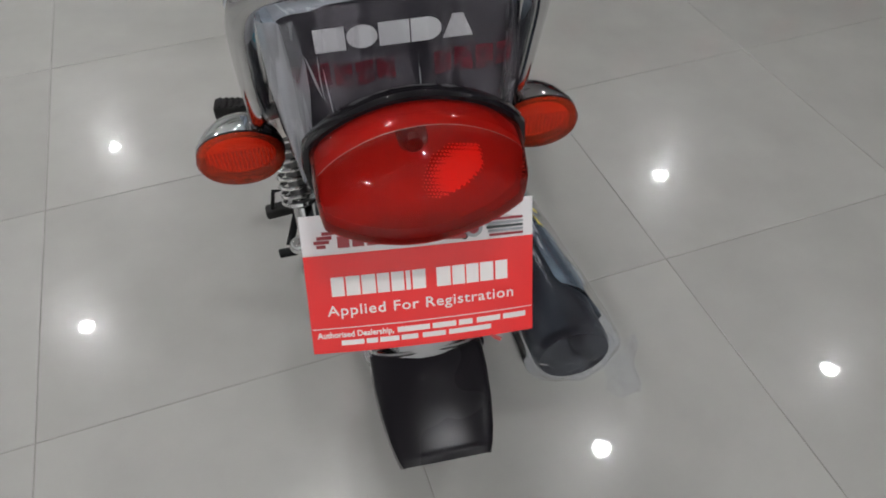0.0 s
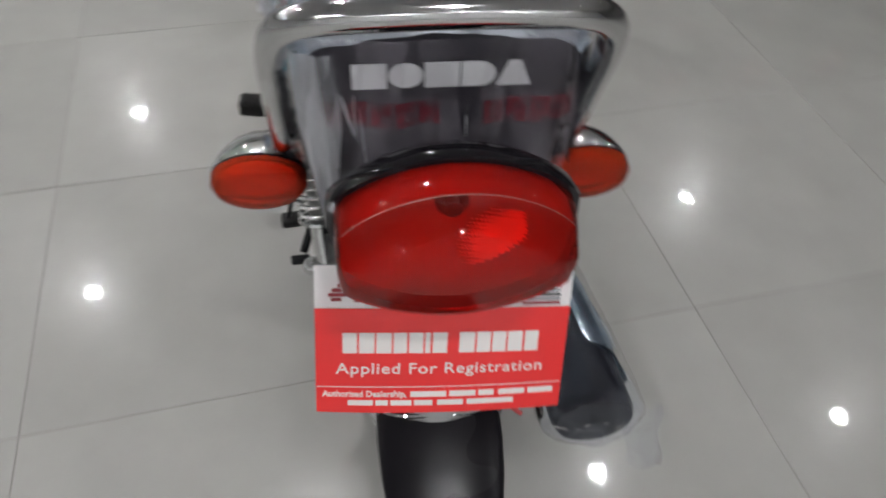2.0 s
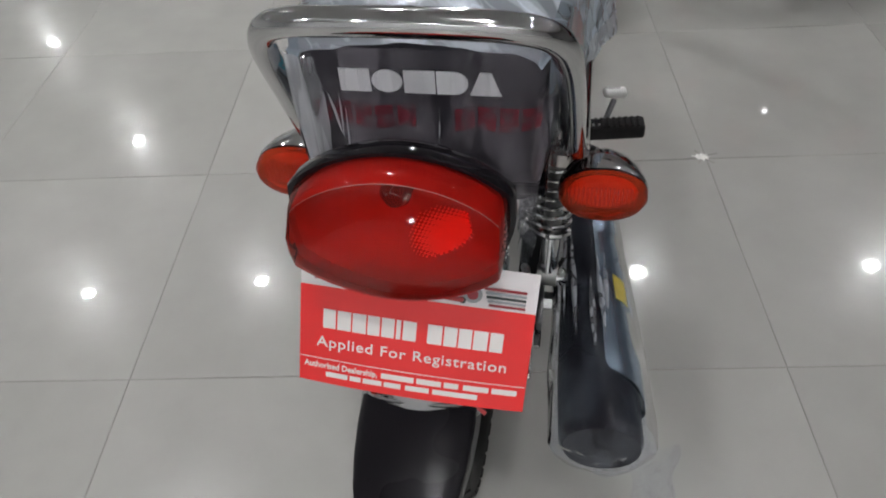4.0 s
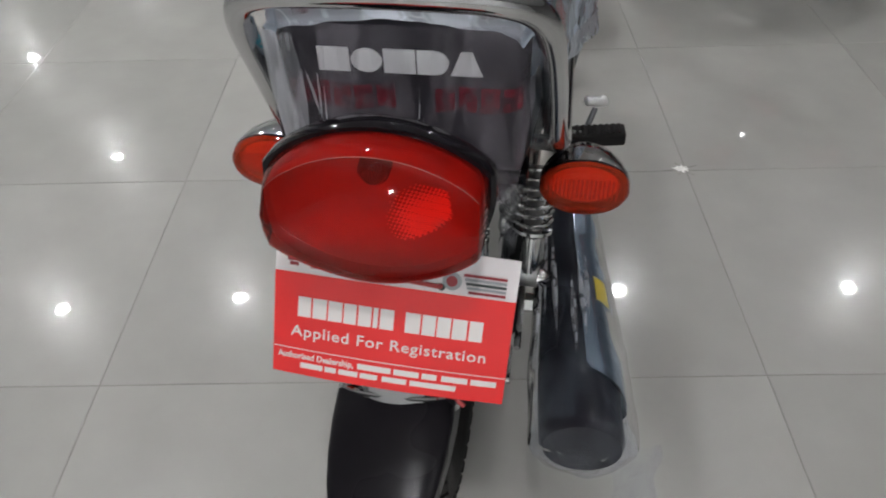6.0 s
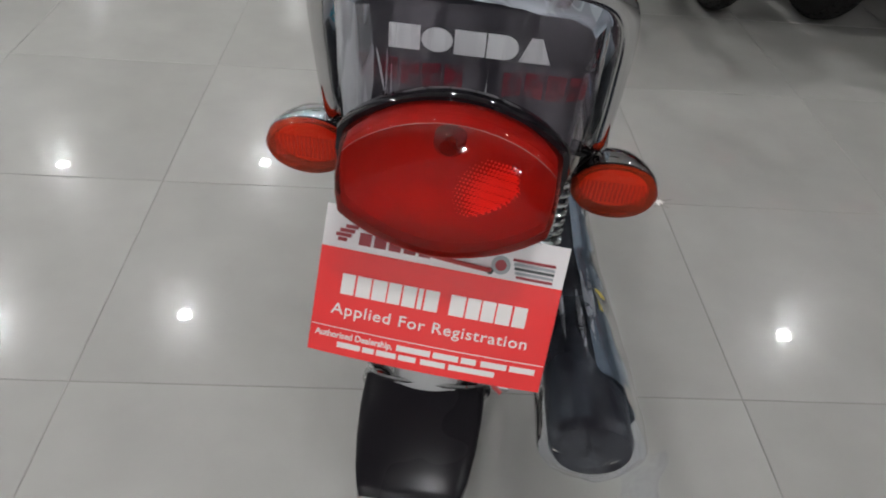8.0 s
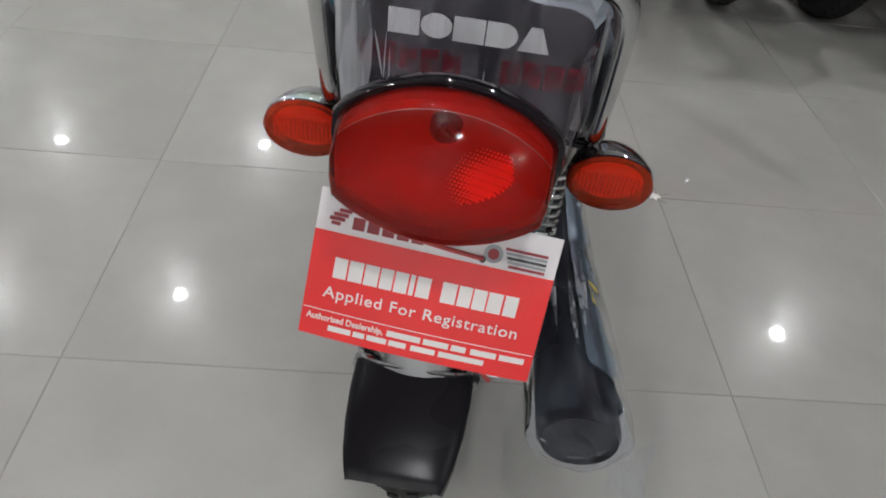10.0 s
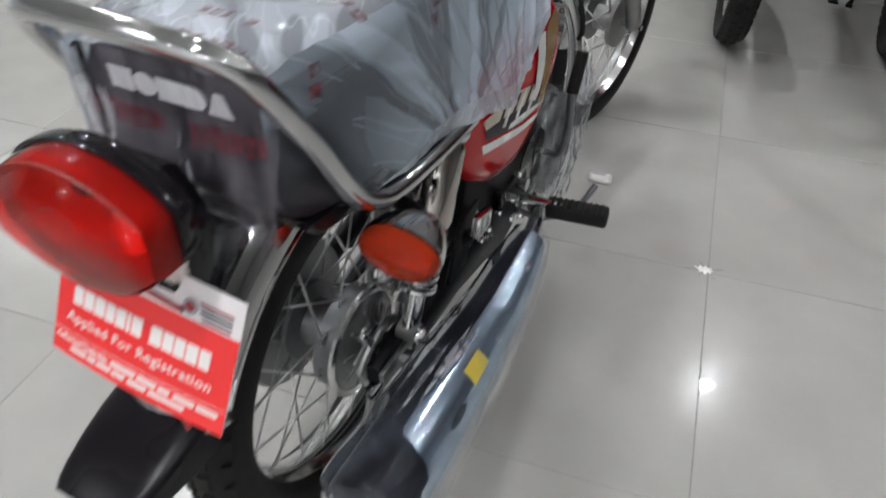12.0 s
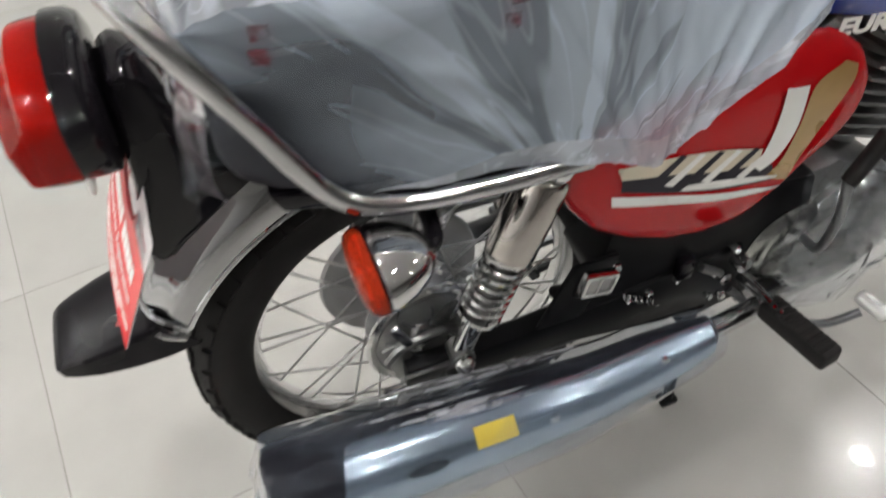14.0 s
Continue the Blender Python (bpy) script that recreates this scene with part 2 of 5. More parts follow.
GOLD_DECAL = mat("gold_decal", (0.44, 0.27, 0.10), 0.3, 0.35, 0.6, var=0.1)
BEIGE_DECAL = mat("beige_decal", (0.62, 0.55, 0.42), 0.3, 0.1, 0.5, var=0.1)
BLACK_DECAL = mat("black_decal", (0.02, 0.018, 0.026), 0.4, 0, 0.0, var=0.1, spec=0.2)
BLUE_SHEET = mat("blue_sheet", (0.02, 0.06, 0.42), 0.25, 0, 0.6, var=0.12, scale=14)
CARD_WHITE = mat("card_white", (0.80, 0.76, 0.77), 0.38, 0, 0.6, var=0.03, scale=10)
CARD_RED = mat("card_red", (0.86, 0.012, 0.014), 0.42, 0, 0.8, var=0.04, scale=10)
PRINT_WHITE = mat("print_white", (0.84, 0.78, 0.76), 0.45, var=0.02)
PRINT_DARK = mat("print_dark_red", (0.30, 0.03, 0.04), 0.45, var=0.05)
PRINT_GREY = mat("print_grey", (0.34, 0.36, 0.38), 0.45, var=0.1)
PRINT_BLACK = mat("print_black", (0.04, 0.05, 0.05), 0.45, var=0.1)
EMBLEM_WHITE = mat("seat_print_white", (0.92, 0.91, 0.91), 0.4, var=0.04)
FILM_RED = ink("film_print_red", (0.19, 0.010, 0.024))
SILENCER = mat("silencer_black", (0.009, 0.007, 0.010), 0.28, var=0.2, scale=30, spec=0.12)
RIB_RED = mat("lens_prism", (0.97, 0.95, 0.92), 0.35, 0.15, var=0.05)
LAMP_LINING = mat("lamp_lining", (0.38, 0.14, 0.11), 0.4, var=0.15)
FILM_CYAN = ink("film_print_cyan", (0.10, 0.55, 0.70))
for laminated in (CARD_RED, CARD_WHITE):
    laminated.node_tree.nodes["Principled BSDF"].inputs["Coat Roughness"].default_value = 0.16
STICKER = mat("yellow_sticker", (0.78, 0.56, 0.03), 0.4, var=0.06)
TIE_RED = mat("red_tie", (0.42, 0.05, 0.05), 0.4, var=0.1)
CHIP = mat("chipped_ceramic", (0.85, 0.84, 0.82), 0.8, var=0.2, scale=200, bump=0.6, bscale=200)
# side film's shade is put into its haze colour, darker than the top's
SEAT_FILM = film("seat_film", (0.97, 0.98, 1.0), (0.60, 0.69, 0.79), (0, 0, 0), (1, 1, 1), 0.36, 0.30, 0.22, focus=(0.305, 0.585), rays=(3.1, 2.0, 2.0, 0.35), clear=0.12, ior=1.2)
TOP_FILM = film("top_film", (0.97, 0.98, 1.0), (0.76, 0.82, 0.90), (0, 0, 35), (0.05, 0.16, 0.10), 0.36, 0.22, 0.22)
MILK_FILM = film("milky_film", (0.97, 0.98, 1.0), (0.78, 0.79, 0.84), (0, 0, 0), (0.020, 0.05, 0.30), 0.20, 0.22, 0.08)
FOLD_FILM = film("fold_film", (0.97, 0.98, 1.0), (0.78, 0.80, 0.84), (0, 0, 0), (0.020, 0.05, 0.05), 0.22, 0.40, 0.20)
HEM_FILM = film("hem_film", (0.97, 0.98, 1.0), (0.74, 0.79, 0.85), (0, 0, 0), (0.02, 0.09, 0.05), 0.46, 0.18, 0.2)
BACK_FILM = film("back_film", (0.98, 0.985, 1.0), (0.74, 0.68, 0.78), (0, 0, 0), (0.030, 0.05, 0.20), 0.030, 0.090, 0.08, ior=1.2)
BAG_FILM = film("muffler_film", (0.97, 0.98, 1.0), (0.62, 0.75, 0.92), (0, 4, 3), (0.045, 0.45, 0.045), 0.022, 0.030, 0.08, ior=1.05, gloss_rough=0.14, bump=0.3)
BAG_DOUBLE = film("doubled_muffler_film", (0.97, 0.98, 1.0), (0.50, 0.64, 0.80), (0, 4, 3), (0.045, 0.45, 0.045), 0.07, 0.05, 0.08, ior=1.05, gloss_rough=0.14, bump=0.3)
END_FILM = film("gathered_film", (0.97, 0.98, 1.0), (0.62, 0.68, 0.78), (20, 8, 10), (0.04, 0.08, 0.04), 0.012, 0.06, 0.14, ior=1.05, gloss_rough=0.2, bump=0.3)
CRUMPLE_FILM = film("crumpled_film", (0.97, 0.98, 1.0), (0.64, 0.70, 0.78), (20, 8, 10), (0.05, 0.10, 0.045), 0.015, 0.05, 0.18, ior=1.25, bump=1.0)
RED_LENS = lens_mat("red_lens", (1.0, 0.062, 0.040), (0.72, 0.040, 0.028), 0.12)
AMBER_LENS = lens_mat("amber_lens", (1.0, 0.125, 0.030), (0.95, 0.090, 0.030), 0.27)
REFLECTOR = mat("lamp_reflector", (0.96, 0.94, 0.92), 0.3, 0.0, var=0.05)
LED = glow("lamp_glow", (0.965, 0.97, 0.985), LAMP)
LED_DIM = glow("dim_lamp_glow", (0.965, 0.97, 0.985), LAMP * 0.45)
LED_FAINT = glow("faint_lamp_glow", (0.965, 0.97, 0.985), LAMP * 0.02)

# ---- mesh helpers ----


def part(name, bm, material, parent, label="", sharp=40.0, m=None):
    me = bpy.data.meshes.new(name)
    bm.normal_update()
    bm.to_mesh(me)
    bm.free()
    me.materials.append(material)
    for p in me.polygons:
        p.use_smooth = True
    me.set_sharp_from_angle(angle=radians(sharp))
    ob = new(name, me)
    if parent is not None:
        ob.parent = parent
    if m is not None:
        ob.matrix_basis = m
    if label:
        tagged(ob, label)
    return ob


def share(name, me, parent, m, label=""):
    ob = new(name, me)
    ob.parent = parent
    ob.matrix_basis = m
    if label:
        tagged(ob, label)
    return ob


def smooth_path(pts, n=8):
    """Catmull-Rom through the points."""
    pts = [Vector(p) for p in pts]
    ext = [pts[0] * 2 - pts[1], *pts, pts[-1] * 2 - pts[-2]]
    out = []
    for i in range(1, len(ext) - 2):
        a, b, c, d = ext[i - 1:i + 3]
        for k in range(n):
            t = k / n
            out.append(0.5 * ((2 * b) + (c - a) * t + (2 * a - 5 * b + 4 * c - d) * t * t + (3 * b - a - 3 * c + d) * t ** 3))
    out.append(pts[-1])
    return out


def tube(path, r, seg=12, bm=None, closed_ends=True):
    bm = bm or bmesh.new()
    path = [Vector(p) for p in path]
    rad = r if hasattr(r, "__len__") else [r] * len(path)
    t0 = (path[1] - path[0]).normalized()
    ref = Vector((0, 0, 1)) if abs(t0.z) < 0.9 else Vector((1, 0, 0))
    nrm = (ref - t0 * ref.dot(t0)).normalized()
    rings = []
    for i, p in enumerate(path):
        t = (path[min(i + 1, len(path) - 1)] - path[max(i - 1, 0)]).normalized()
        nrm = (nrm - t * nrm.dot(t)).normalized()
        bi = t.cross(nrm)
        rings.append([bm.verts.new(p + (nrm * math.cos(a) + bi * math.sin(a)) * rad[i]) for a in (2 * math.pi * k / seg for k in range(seg))])
    skin(bm, rings, True)
    if closed_ends:
        bm.faces.new(rings[0][::-1])
        bm.faces.new(rings[-1])
    return bm


def skin(bm, rings, loop):
    for a, b in zip(rings, rings[1:]):
        n = len(a)
        for k in range(n if loop else n - 1):
            bm.faces.new((a[k], a[(k + 1) % n], b[(k + 1) % n], b[k]))


def lathe(profile, centre=(0, 0, 0), axis="u", seg=48, bm=None, loop=False, sv=1.0, sw=1.0):
    """Turn (along, radius) round an axis: u across the bike, v along it, w upright."""
    bm = bm or bmesh.new()
    c = Vector(centre)
    rings = []
    for al, r in profile:
        ring = []
        for k in range(seg):
            a = 2 * math.pi * k / seg
            x, y = math.cos(a) * r * sv, math.sin(a) * r * sw
            ring.append(bm.verts.new(c + Vector({"u": (al, x, y), "v": (x, al, y), "w": (x, y, al)}[axis])))
        rings.append(ring)
    if loop:
        rings.append(rings[0])
    skin(bm, rings, True)
    if not loop:
        bm.faces.new(rings[0][::-1])
        bm.faces.new(rings[-1])
    bmesh.ops.recalc_face_normals(bm, faces=bm.faces)
    return bm


def block(size, centre=(0, 0, 0), bevel=0.002, m=None, bm=None, seg=2):
    own = bmesh.new()
    bmesh.ops.create_cube(own, size=1.0)
    bmesh.ops.scale(own, vec=size, verts=own.verts)
    if bevel:
        bmesh.ops.bevel(own, geom=own.edges[:], offset=bevel, segments=seg, affect="EDGES", profile=0.5)
    bmesh.ops.transform(own, matrix=(m or Matrix()) if m else Matrix.Translation(centre), verts=own.verts)
    if bm is None:
        return own
    me = bpy.data.meshes.new("tmp")
    own.to_mesh(me)
    own.free()
    bm.from_mesh(me)
    bpy.data.meshes.remove(me)
    return bm


def merge(bm, other):
    me = bpy.data.meshes.new("tmp")
    other.to_mesh(me)
    other.free()
    bm.from_mesh(me)
    bpy.data.meshes.remove(me)
    return bm


def sheet(fn, nu, nv, thick=0.0, loop=False):
    """A surface fn(i, j) -> Vector for i, j in 0..1, with a back at a small depth when thick."""
    bm = bmesh.new()
    rows = [[bm.verts.new(fn(i / nu, j / nv)) for i in range(nu if loop else nu + 1)] for j in range(nv + 1)]
    skin(bm, rows, loop)
    if thick:
        bm.normal_update()
        bmesh.ops.solidify(bm, geom=bm.faces[:], thickness=thick)
    return bm


def prism(outline, lo, hi, axis="u", bevel=0.002):
    """An outline (v, w) carried across u from lo to hi."""
    bm = bmesh.new()
    a = [bm.verts.new((lo, y, z)) for y, z in outline]
    b = [bm.verts.new((hi, y, z)) for y, z in outline]
    skin(bm, [a, b], True)
    bm.faces.new(a[::-1])
    bm.faces.new(b)
    bmesh.ops.recalc_face_normals(bm, faces=bm.faces)
    if bevel:
        bmesh.ops.bevel(bm, geom=bm.edges[:], offset=bevel, segments=2, affect="EDGES", profile=0.5)
    return bm


def lerp(a, b, t):
    return a + (b - a) * t


def curve1(xs, ys, x):
    return float(np.interp(x, xs, ys))


# ---- the room ----
X0, X1, Y0, Y1, T = -4.8, 6.0, -3.6, 8.4, 0.6
floor = part("floor", block((X1 - X0, Y1 - Y0, 0.1), ((X0 + X1) / 2, (Y0 + Y1) / 2, -0.0513), 0), GROUT, None)
tagged(floor, "polished beige-grey porcelain tiles with thin dark joints", "floor", kind="structure")
# unseen walls: east dark, the others pale, to steer bounced light
for nm, size, c in (("wall_west", (0.2, Y1 - Y0 + 0.4, CEIL + 0.3), (X0 - 0.1, (Y0 + Y1) / 2, CEIL / 2)),
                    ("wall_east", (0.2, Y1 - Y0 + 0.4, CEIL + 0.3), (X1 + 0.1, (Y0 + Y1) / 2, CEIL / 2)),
                    ("wall_north", (X1 - X0, 0.2, CEIL + 0.3), ((X0 + X1) / 2, Y1 + 0.1, CEIL / 2)),
                    ("wall_south", (X1 - X0, 0.2, CEIL + 0.3), ((X0 + X1) / 2, Y0 - 0.1, CEIL / 2))):
    tagged(part(nm, block(size, c, 0), {"wall_north": HIGH_BOUNCE_PAINT, "wall_south": HIGH_BOUNCE_PAINT, "wall_west": HIGH_BOUNCE_PAINT, "wall_east": LOW_BOUNCE_PAINT}.get(nm, GREY_PAINT), None), "plain unseen showroom wall, toned to steer bounced light", "wall", kind="structure")
ceiling = part("ceiling", block((X1 - X0 + 0.4, Y1 - Y0 + 0.4, 0.1), ((X0 + X1) / 2, (Y0 + Y1) / 2, CEIL + 0.062), 0), WHITE_PAINT, None)
tagged(ceiling, "white showroom ceiling with recessed downlights", "ceiling", kind="structure")

# recessed downlights
# those south of y = -1.5 are unseen, added to light rear-facing surfaces
lamp_places = [(-0.49, 3.93), (-0.70, 2.27), (-1.96, 3.78), (-1.78, 2.20), (0.72, 2.20), (1.63, 2.27), (3.02, 2.27), (-3.00, 7.45), (-0.68, 7.43),
               (-3.10, 2.20), (-3.10, 0.50), (0.36, 0.60), (-0.67, 0.66), (-1.05, -1.70), (-2.10, -2.70), (-0.70, -2.35), (0.68, -1.06), (0.68, -2.70), (-0.10, -3.30), (1.35, -3.30), (-3.30, 5.40)]
# held weaker to darken the right side; those at negative y are unseen additions
dim_places = [(3.04, 0.60), (1.70, 0.60), (1.60, 5.60), (3.60, 6.60), (1.98, -1.06), (3.30, -1.06), (1.98, -2.70)]


def downlight(glow_material, label):
    lamp = new("ceiling_light")
    part("trim_ring", lathe([(0.004, 0.035), (-0.006, 0.037), (-0.008, 0.055), (-0.002, 0.060), (0.012, 0.060)], axis="w", seg=32, loop=True), WHITE_PAINT, lamp)
    part("diffuser", lathe([(-0.003, 0.0360), (0.002, 0.0360)], axis="w", seg=32), glow_material, lamp, "glowing white diffuser")
    return tagged(lamp, label, "ceiling light", group="downlights")


for places, material, label in ((lamp_places, LED, "round recessed white downlight, switched on, in the ceiling"),
                                (dim_places, LED_DIM, "weaker round recessed white downlight, switched on, in the ceiling"),
                                ([(2.85, 3.90)], LED_FAINT, "faint round recessed downlight in the ceiling")):
    first_lamp = downlight(material, label)
    first_lamp.matrix_basis = pose(places[0][0], places[0][1], CEIL)
    for lx, ly in places[1:]:
        copy_thing(first_lamp, pose(lx, ly, CEIL))

# ---- the motorcycle: u to its right, v forward, w up ----
BIKE = pose(0.605, -0.257, 0, 0, 0, -8)
bike = new("motorcycle")
bike.matrix_basis = BIKE
tagged(bike, "new red and chrome commuter motorcycle in factory plastic wrap", "motorcycle")
AX = Vector((0, 0.19, 0.297))
FAX = Vector((0, 1.46, 0.297))


def spoke_mesh():
    bm = tube([(0, 0, 0), (0, 0, 1)], 0.0016, 6)
    me = bpy.data.meshes.new("spoke")
    bm.to_mesh(me)
    bm.free()
    me.materials.append(SPOKE)
    for p in me.polygons:
        p.use_smooth = True
    return me


SPOKE_ME = spoke_mesh()


def aim(a, b):
    a, b = Vector(a), Vector(b)
    d = b - a
    return Matrix.Translation(a) @ d.to_track_quat("Z", "Y").to_matrix().to_4x4() @ Matrix.Diagonal((1, 1, d.length, 1))


def wheel(parent, c, half, rear):
    """A wire-spoked wheel round c."""
    hub_at = new("wheel")
    hub_at.parent = parent
    hub_at.matrix_basis = Matrix.Translation(c)
    prof = [(-half * 0.62, 0.223), (-half * 0.95, 0.236), (-half * 1.04, 0.255), (-half * 0.98, 0.272), (-half * 0.72, 0.286), (-half * 0.35, 0.2925), (0, 0.294),
            (half * 0.35, 0.2925), (half * 0.72, 0.286), (half * 0.98, 0.272), (half * 1.04, 0.255), (half * 0.95, 0.236), (half * 0.62, 0.223)]
    tyre = part("tyre", lathe(prof, seg=72, loop=True), RUBBER, hub_at, "black rubber tyre with block tread")
    # tread blocks
    bm = bmesh.new()
    n = 46
    for k in range(n if rear else 0):
        for col, (u0, r0, tilt, wd) in enumerate(((-half * 0.88, 0.2795, 38, 0.012), (-half * 0.30, 0.2925, 8, 0.014), (half * 0.30, 0.2925, -8, 0.014), (half * 0.88, 0.2795, -38, 0.012))):
            a = 2 * math.pi * (k + 0.5 * (col % 2)) / n
            rot = Matrix.Rotation(a, 4, "X") @ Matrix.Translation((u0, 0, r0)) @ Matrix.Rotation(radians(-tilt), 4, "Y")
            block((wd, 0.026, 0.006), bevel=0, m=rot, bm=bm)
    if rear:
        part("tread", bm, RUBBER, hub_at)
    else:
        bm.free()
        for u0, r0 in ((-0.012, 0.2922), (0.0, 0.2942), (0.012, 0.2922)):
            part("tread_rib", lathe([(u0 - 0.004, r0), (u0 - 0.003, r0 + 0.003), (u0 + 0.003, r0 + 0.003), (u0 + 0.004, r0)], seg=72, loop=True), RUBBER, hub_at)
    rp = [(-0.024, 0.229), (-0.026, 0.222), (-0.019, 0.2165), (-0.010, 0.211), (0, 0.209), (0.010, 0.211), (0.019, 0.2165), (0.026, 0.222), (0.024, 0.229), (0.020, 0.224), (0, 0.219), (-0.020, 0.224)]
    part("rim", lathe(rp, seg=72, loop=True), RIM_METAL, hub_at, "chromed steel rim")
    if rear:
        hp = [(-0.055, 0.02), (-0.055, 0.045), (-0.048, 0.062), (-0.040, 0.062), (-0.034, 0.036), (0.0, 0.034), (0.012, 0.050), (0.016, 0.078), (0.046, 0.080), (0.048, 0.074), (0.048, 0.02)]
        part("hub", lathe(hp), HUB_METAL, hub_at, "cast aluminium drum hub")
        bp = [(0.049, 0.074), (0.053, 0.074), (0.055, 0.066), (0.060, 0.052), (0.064, 0.030), (0.076, 0.024), (0.078, 0.010)]
        part("brake_panel", lathe(bp), PANEL_METAL, hub_at, "cast brake panel")
        part("panel_lip", lathe([(0.046, 0.080), (0.046, 0.086), (0.052, 0.0875), (0.055, 0.083), (0.053, 0.076)], loop=True), RIM_METAL, hub_at)
        part("torque_plate", block((0.005, 0.030, 0.070), bevel=0.002, m=pose(0.084, -0.052, 0.012, 14, 0, 0)), PANEL_METAL, hub_at, "grey plated torque plate")
        part("axle_spacer", lathe([(0.062, 0.019), (0.074, 0.019), (0.076, 0.016)], (0, -0.012, 0.030), seg=24), CHROME, hub_at, "chrome spacer")
        ribs = bmesh.new()
        for k in range(10):
            block((0.004, 0.004, 0.030), bevel=0.001, m=Matrix.Rotation(2 * math.pi * k / 10, 4, "X") @ Matrix.Translation((0.060, 0, 0.052)), bm=ribs)
        part("panel_ribs", ribs, HUB_METAL, hub_at)
        sp = bmesh.new()
        lathe([(-0.073, 0.112), (-0.068, 0.116), (-0.062, 0.113), (-0.058, 0.096), (-0.060, 0.060), (-0.058, 0.028), (-0.073, 0.028)], seg=60, bm=sp, loop=True)
        part("rear_plate", sp, GREY_ENAMEL, hub_at, "plain grey round plate")
        part("brake_stay", block((0.006, 0.012, 0.120), bevel=0.002, m=pose(0.092, -0.035, 0.035, 24, 0, 0)), CHROME, hub_at, "plated brake stay")
        part("cam_nut", lathe([(0.080, 0.011), (0.094, 0.011), (0.097, 0.007)], (0, -0.045, -0.030), seg=6), CHROME, hub_at)
        part("brake_arm", block((0.007, 0.016, 0.075), bevel=0.003, m=pose(0.090, -0.055, -0.060, -20, 0, 0)), DULL_METAL, hub_at)
        part("rod_nut", lathe([(0.086, 0.008), (0.104, 0.008), (0.106, 0.004)], (0, -0.068, -0.092), seg=10), CHROME, hub_at)
        part("arm_spring", tube([(0.098 + 0.006 * math.cos(a), -0.062 + 0.006 * math.sin(a) + a * 0.0009, -0.090 + a * 0.0005) for a in (2 * math.pi * k / 10 for k in range(70))], 0.0014, 6), CHROME, hub_at)
        part("brake_lever", tube(smooth_path([(0.086, 0.03, 0.035), (0.090, 0.0, 0.055), (0.090, -0.05, 0.045), (0.088, -0.07, 0.02)], 5), 0.006, 8), DULL_METAL, hub_at)
        fl = ((-0.046, 0.058), (0.030, 0.076))
    else:
        hp = [(-0.045, 0.02), (-0.045, 0.060), (-0.030, 0.064), (-0.022, 0.032), (0.022, 0.032), (0.030, 0.05), (0.034, 0.066), (0.046, 0.066), (0.048, 0.02)]
        part("hub", lathe(hp), DULL_METAL, hub_at, "cast aluminium drum hub")
        fl = ((-0.036, 0.058), (0.036, 0.060))
    for k in range(36):
        side = k % 2
        u, r = fl[side]
        a = 2 * math.pi * k / 36
        lean = radians(38) * (1 if (k // 2) % 2 else -1)
        p = (u, r * math.cos(a + lean), r * math.sin(a + lean))
        q = ((-0.006, 0.006)[side], 0.212 * math.cos(a), 0.212 * math.sin(a))
        share("spoke", SPOKE_ME, hub_at, aim(p, q))
    return hub_at


wheel(bike, AX, 0.043, True)
front = new("front_assembly")
front.parent = bike
STEER = Matrix.Translation((0, 1.32, 0)) @ Matrix.Rotation(radians(-10), 4, "Z") @ Matrix.Translation((0, -1.32, 0))
front.matrix_basis = STEER
front_wheel = wheel(bike, FAX, 0.031, False)
front_wheel.matrix_basis = STEER @ front_wheel.matrix_basis

# axle, adjusters and nuts
part("rear_axle", tube([(-0.138, AX.y, AX.z), (0.136, AX.y, AX.z)], 0.0075, 10), DULL_METAL, bike)
for s in (-1, 1):
    part("axle_nut", lathe([(s * 0.117, 0.014), (s * 0.129, 0.014), (s * 0.131, 0.010)], AX, seg=6), CHROME, bike, "chrome axle nut")
    arm = tube([(s * 0.093, 0.140, 0.297), (s * 0.093, 0.30, 0.300), (s * 0.095, 0.62, 0.330)], [0.017, 0.017, 0.018], 12)
    part("swingarm", arm, BLACK_PAINT, bike, "black painted steel swingarm")
    part("chain_adjuster", block((0.008, 0.085, 0.036), (s * 0.113, 0.175, 0.297), 0.003), DULL_METAL, bike)
    part("adjuster_bolt", tube([(s * 0.112, 0.105, 0.297), (s * 0.112, 0.150, 0.297)], 0.0045, 8), CHROME, bike)

